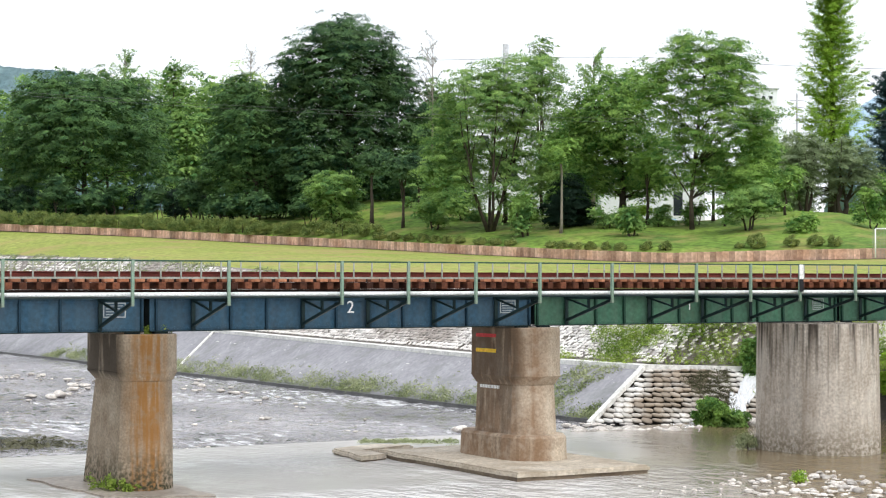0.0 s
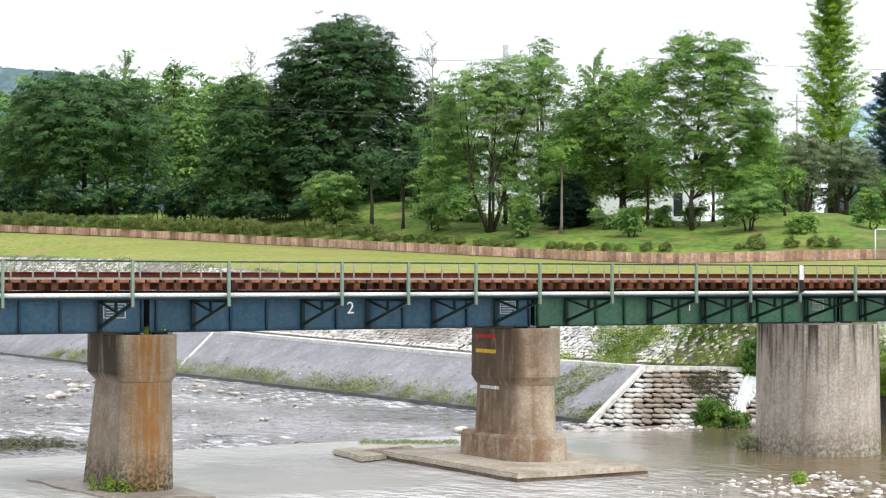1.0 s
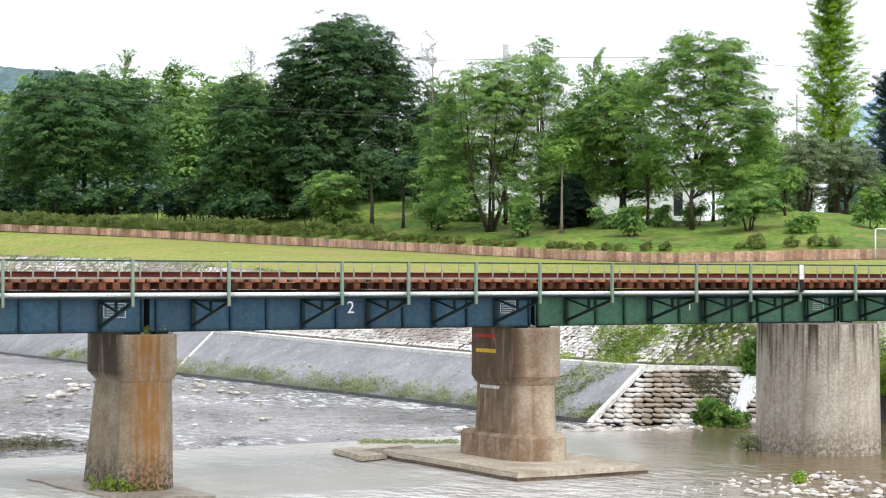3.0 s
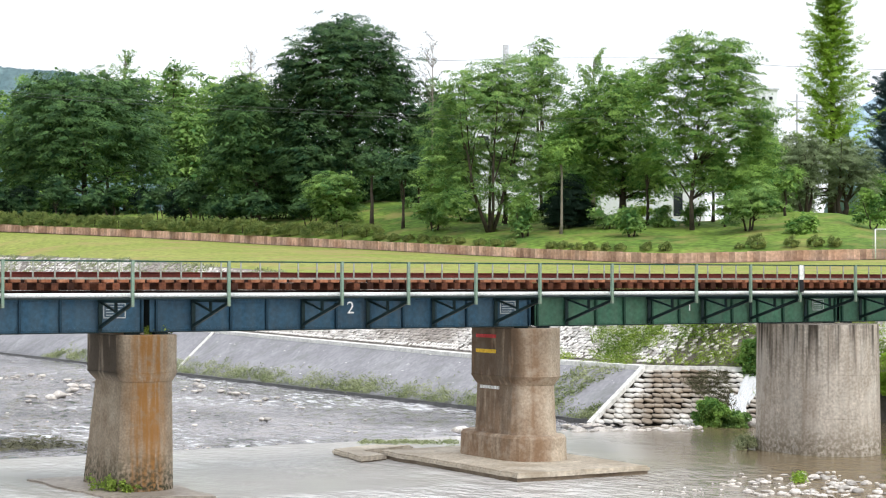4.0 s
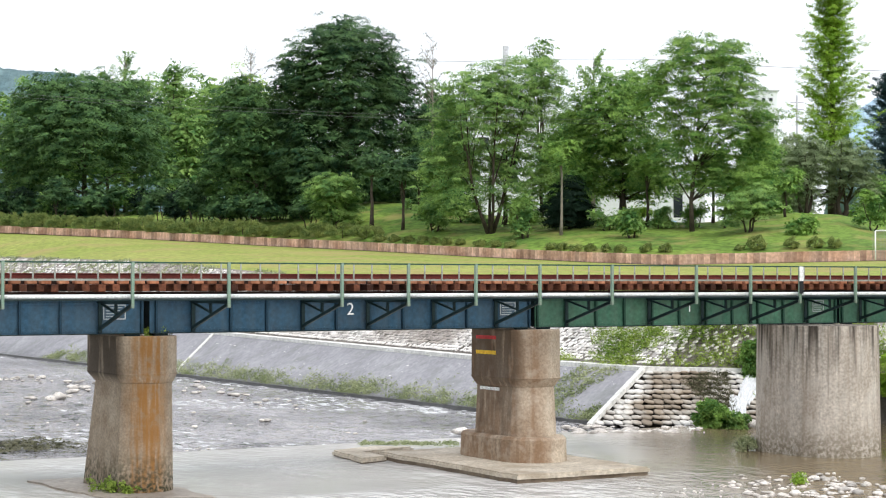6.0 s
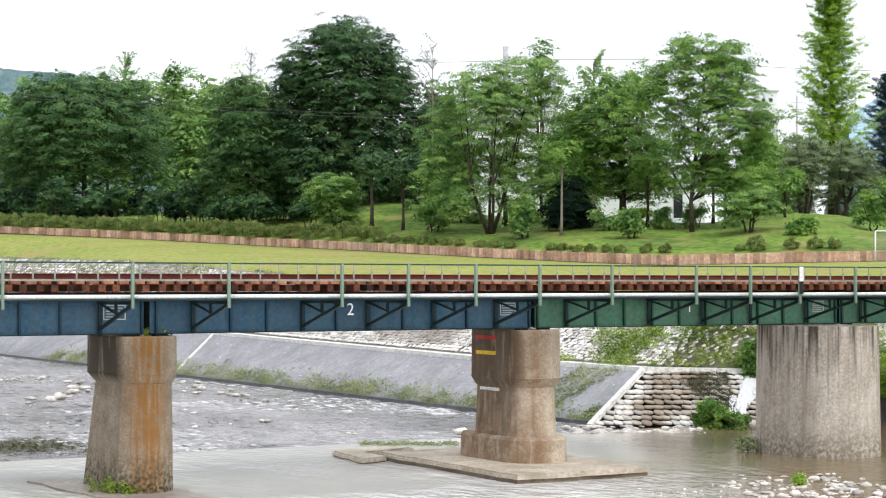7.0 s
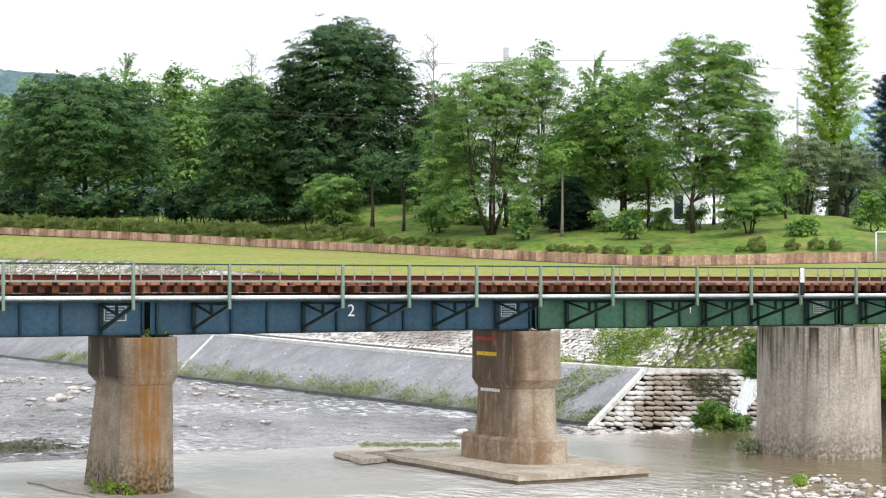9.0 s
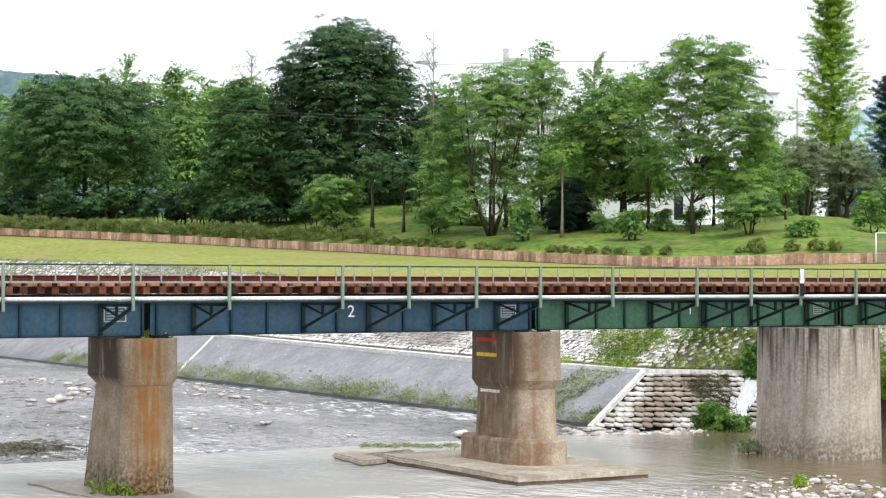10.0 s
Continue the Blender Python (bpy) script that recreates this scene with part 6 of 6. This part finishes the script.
for _ in range(150):    # chips of white stone on the grey slope
    v, z = 63 + 60 * r_.random(), 0.2 + 2.0 * r_.random()
    w = 0.02 + 0.08 * r_.random() ** 2
    c = wor(TOE_U + 1.5 * z - 0.02, v, z + 0.02)
    base = len(verts)
    verts += [c + Vector((w * r_.uniform(0.6, 1.3), 0, 0)), c + Vector((0, w, 0.01)), c + Vector((-w, 0, 0)), c + Vector((0, -w, 0)), c + Vector((0, 0, w * 0.35))]
    faces += [(base + k, base + (k + 1) % 4, base + 4) for k in range(4)]
tagged(part("stone_chips", raw("stone_chips", verts, faces), M["speck"]), "white stone chips scattered over the grey bank slope", "stone chips", "", "stuff")

# ---------- foam and standing ripples ----------
FOAM = []


def foam_patch(b, lv, sb, sl, n, size, speed, seed):
    r_ = random.Random(seed)
    c = on_water(b, lv)
    bm = bmesh.new()
    inv = RIVER.to_3x3().inverted()
    for _ in range(n):
        q = on_water(b + r_.gauss(0, sb), lv + r_.gauss(0, sl)) - c
        q = inv @ q
        k = 7
        w = size * r_.uniform(0.3, 1.3) * 0.8
        mid = bm.verts.new((q.x, q.y, 0.05))
        ring = [bm.verts.new((q.x + math.cos(2 * math.pi * j / k) * w * r_.uniform(0.5, 1.2), q.y + math.sin(2 * math.pi * j / k) * w * 0.6 * r_.uniform(0.3, 1.2), 0.0)) for j in range(k)]
        for j in range(k):
            bm.faces.new((mid, ring[j], ring[(j + 1) % k]))
    o = part("foam_patch", bm, M["foam"], m=Matrix.Translation(c + Vector((0, 0, 0.03))) @ RIVER.to_3x3().to_4x4())
    tagged(o, "white foam flecks drifting on the rippled water", "foam", "foam patches", "stuff")
    FOAM.append((o, speed))


for i, a in enumerate([(1215, 752, 14, 3, 40, 0.07, 0.05)]):
    foam_patch(*a[:6], a[6], 500 + i)

# ---------- bridge details ----------
def numeral(text, u, z, size, parent, x0):
    c = bpy.data.curves.new("numeral", "FONT")
    c.body, c.size, c.extrude, c.align_x = text, size, 0.004, "CENTER"
    c.materials.append(M["white"])
    o = new("numeral", c)
    o.parent = parent
    o.matrix_basis = pose(u - x0, G + 0.09, z, 90, 0, 0)
    return o


def at_girder(b):
    return G * math.tan(radians(30.65) + math.atan((b - 784) / 3150))


numeral("2", at_girder(623), 5.0, 0.52, GIRDERS[3], SPANS[3][0])
numeral("1", at_girder(1223), 4.98, 0.42, GIRDERS[4], SPANS[4][0])


def data_plate(b, w, h, parent, x0):
    """A stencilled panel: white frame with unreadable lines."""
    u = at_girder(b) - x0
    zc = 5.14
    y = G + 0.085
    o = part("data_panel", box(bmesh.new(), u - w / 2, u + w / 2, y, y + 0.006, zc - h / 2, zc + h / 2), M["girder_blue"] if b < 1000 else M["girder_green"], parent, "white framed stencilled data panel")
    for x0_, x1_, z0_, z1_ in ((-w / 2, w / 2, h / 2 - 0.03, h / 2), (-w / 2, w / 2, -h / 2, -h / 2 + 0.03), (-w / 2, -w / 2 + 0.03, -h / 2 + 0.032, h / 2 - 0.032), (w / 2 - 0.03, w / 2, -h / 2 + 0.032, h / 2 - 0.032)):
        part("border", box(bmesh.new(), u + x0_, u + x1_, y - 0.006, y - 0.002, zc + z0_, zc + z1_), M["faded"], o)
    for i in range(4):
        z = zc + h * (0.28 - 0.19 * i)
        part("text_bar", box(bmesh.new(), u - w * 0.38, u + w * (0.36 - 0.12 * (i % 2)), y - 0.006, y - 0.002, z - 0.012, z + 0.012), M["faded"], o)


data_plate(205, 0.66, 0.42, GIRDERS[2], SPANS[2][0])
data_plate(901, 0.58, 0.40, GIRDERS[3], SPANS[3][0])
data_plate(1450, 0.52, 0.40, GIRDERS[4], SPANS[4][0])

mk = empty("kilometre_marker", RIVER @ pose(40.47, HR - 0.09, 0), "white and black marker board on the handrail", "marker post")
part("board", box(bmesh.new(), -0.09, 0.09, -0.03, 0.0, 6.02, 6.50, 0.008), M["white"], mk)
part("base", box(bmesh.new(), -0.085, 0.085, -0.028, 0.0, 5.60, 6.012, 0.008), M["black"], mk, "black lower half")

# painted water-level bands on the pier's flat side
p2 = PIERS[1]
for z0, z1, m_ in ((4.15, 4.26, M["red"]), (3.66, 3.78, M["yellow"])):
    part("painted_band", box(bmesh.new(), -0.945, -0.925, -0.3, 0.9, z0, z1), m_, p2)
for i in range(7):
    part("paint_mark", box(bmesh.new(), -0.845, -0.79, -0.3 + i * 0.17, -0.2 + i * 0.17, 2.50, 2.60), M["white"], p2)

# ---------- goal, wires, pole ----------
gd = 148.0
goal = empty("football_goal", pose(spot(1549, gd), gd, height(457, gd)), "white football goal with net at the field's edge", "goal")
for a, b in (((0, 0, 0), (0, 0, 2.44)), ((0, 0, 2.44), (7.32, 0, 2.44)), ((7.32, 0, 0), (7.32, 0, 2.44))):
    part("post" if a[0] == b[0] else "crossbar", tube(bmesh.new(), [a, b], [0.06, 0.06], 8), M["white"], goal)
bm = bmesh.new()
for i in range(25):
    bar(bm, (0.1, 1.5, 0.1 * i + 0.02), (7.2, 1.5, 0.1 * i + 0.02), 0.012)
for i in range(62):
    bar(bm, (0.1 + 0.115 * i, 1.5, 0), (0.1 + 0.115 * i, 1.5, 2.4), 0.012)
part("net", bm, M["grey_rail"], goal, "pale string net")


def wire(lines, d, r):
    w = new("overhead_wire")
    tagged(w, "thin overhead wire strung across the trees", "wire", "overhead wires")
    for pts in lines:
        part("strand", tube(bmesh.new(), [(spot(b, d), d, height(lv, d)) for b, lv in pts], [r] * len(pts), 5), M["wire"], w)


wire([[(-400, 128 + dy), (0, 160 + dy), (150, 171 + dy), (380, 185 + dy), (600, 196 + dy), (745, 202 + dy), (980, 208 + dy), (1360, 213 + dy), (2000, 214 + dy)] for dy in (0, 6)], 130, 0.0075)
wire([[(500, 84), (780, 106), (1000, 101), (1140, 101), (1395, 116), (1800, 130)]], 232, 0.035)
post_at = (spot(2000, 130), 130)
holder = empty("utility_pole", pose(*post_at, 0), "grey utility pole carrying the overhead wires", "utility pole")
part("shaft", tube(bmesh.new(), [(0, 0, 5.5), (0, 0, height(208, 130))], [0.2, 0.14], 8), M["chimney"], holder)
part("crossarm", bar(bmesh.new(), (-0.9, 0, height(216, 130)), (0.9, 0, height(216, 130)), 0.1), M["chimney"], holder)
pole = empty("utility_pole", pose(spot(1411, 240), 240, 0), "grey utility pole with crossarms beyond the trees", "utility pole")
part("shaft", tube(bmesh.new(), [(0, 0, lawn_z(1411, 240)), (0, 0, height(165, 240))], [0.2, 0.14], 8), M["chimney"], pole)
for z in (178, 190):
    part("crossarm", bar(bmesh.new(), (-0.9, 0, height(z, 240)), (0.9, 0, height(z, 240)), 0.1), M["chimney"], pole)


def motions():
    """The river flows on; its rippled sheets glide downstream."""
    for ob, speed in ((riffle, 0.7), (apron_water, 0.06)):
        rows = []
        for t in (0, 2.5, 5, 7.5, 10):
            rows.append((t, RIVER @ pose(0, speed * (10 - t) - speed * 10, 0)))
        walk(ob, rows)
    for ob, speed in FOAM:
        at = ob.matrix_basis.copy()
        down = RIVER.to_3x3() @ Vector((0, -1, 0))
        walk(ob, [(t, Matrix.Translation(down * speed * t) @ at) for t in (0, 2.5, 5, 7.5, 10)])
    # the cascade's bodies of water tumble a little down their slope and back
    fall = Vector((-0.25, -1.5, -0.9)).normalized()
    for i, ob in enumerate(casc.children):
        if i % 3:
            continue
        at = ob.matrix_basis.copy()
        walk(ob, [(t / 4, Matrix.Translation(fall * 0.07 * math.sin(t * 1.9 + i)) @ at) for t in range(41)])


motions()
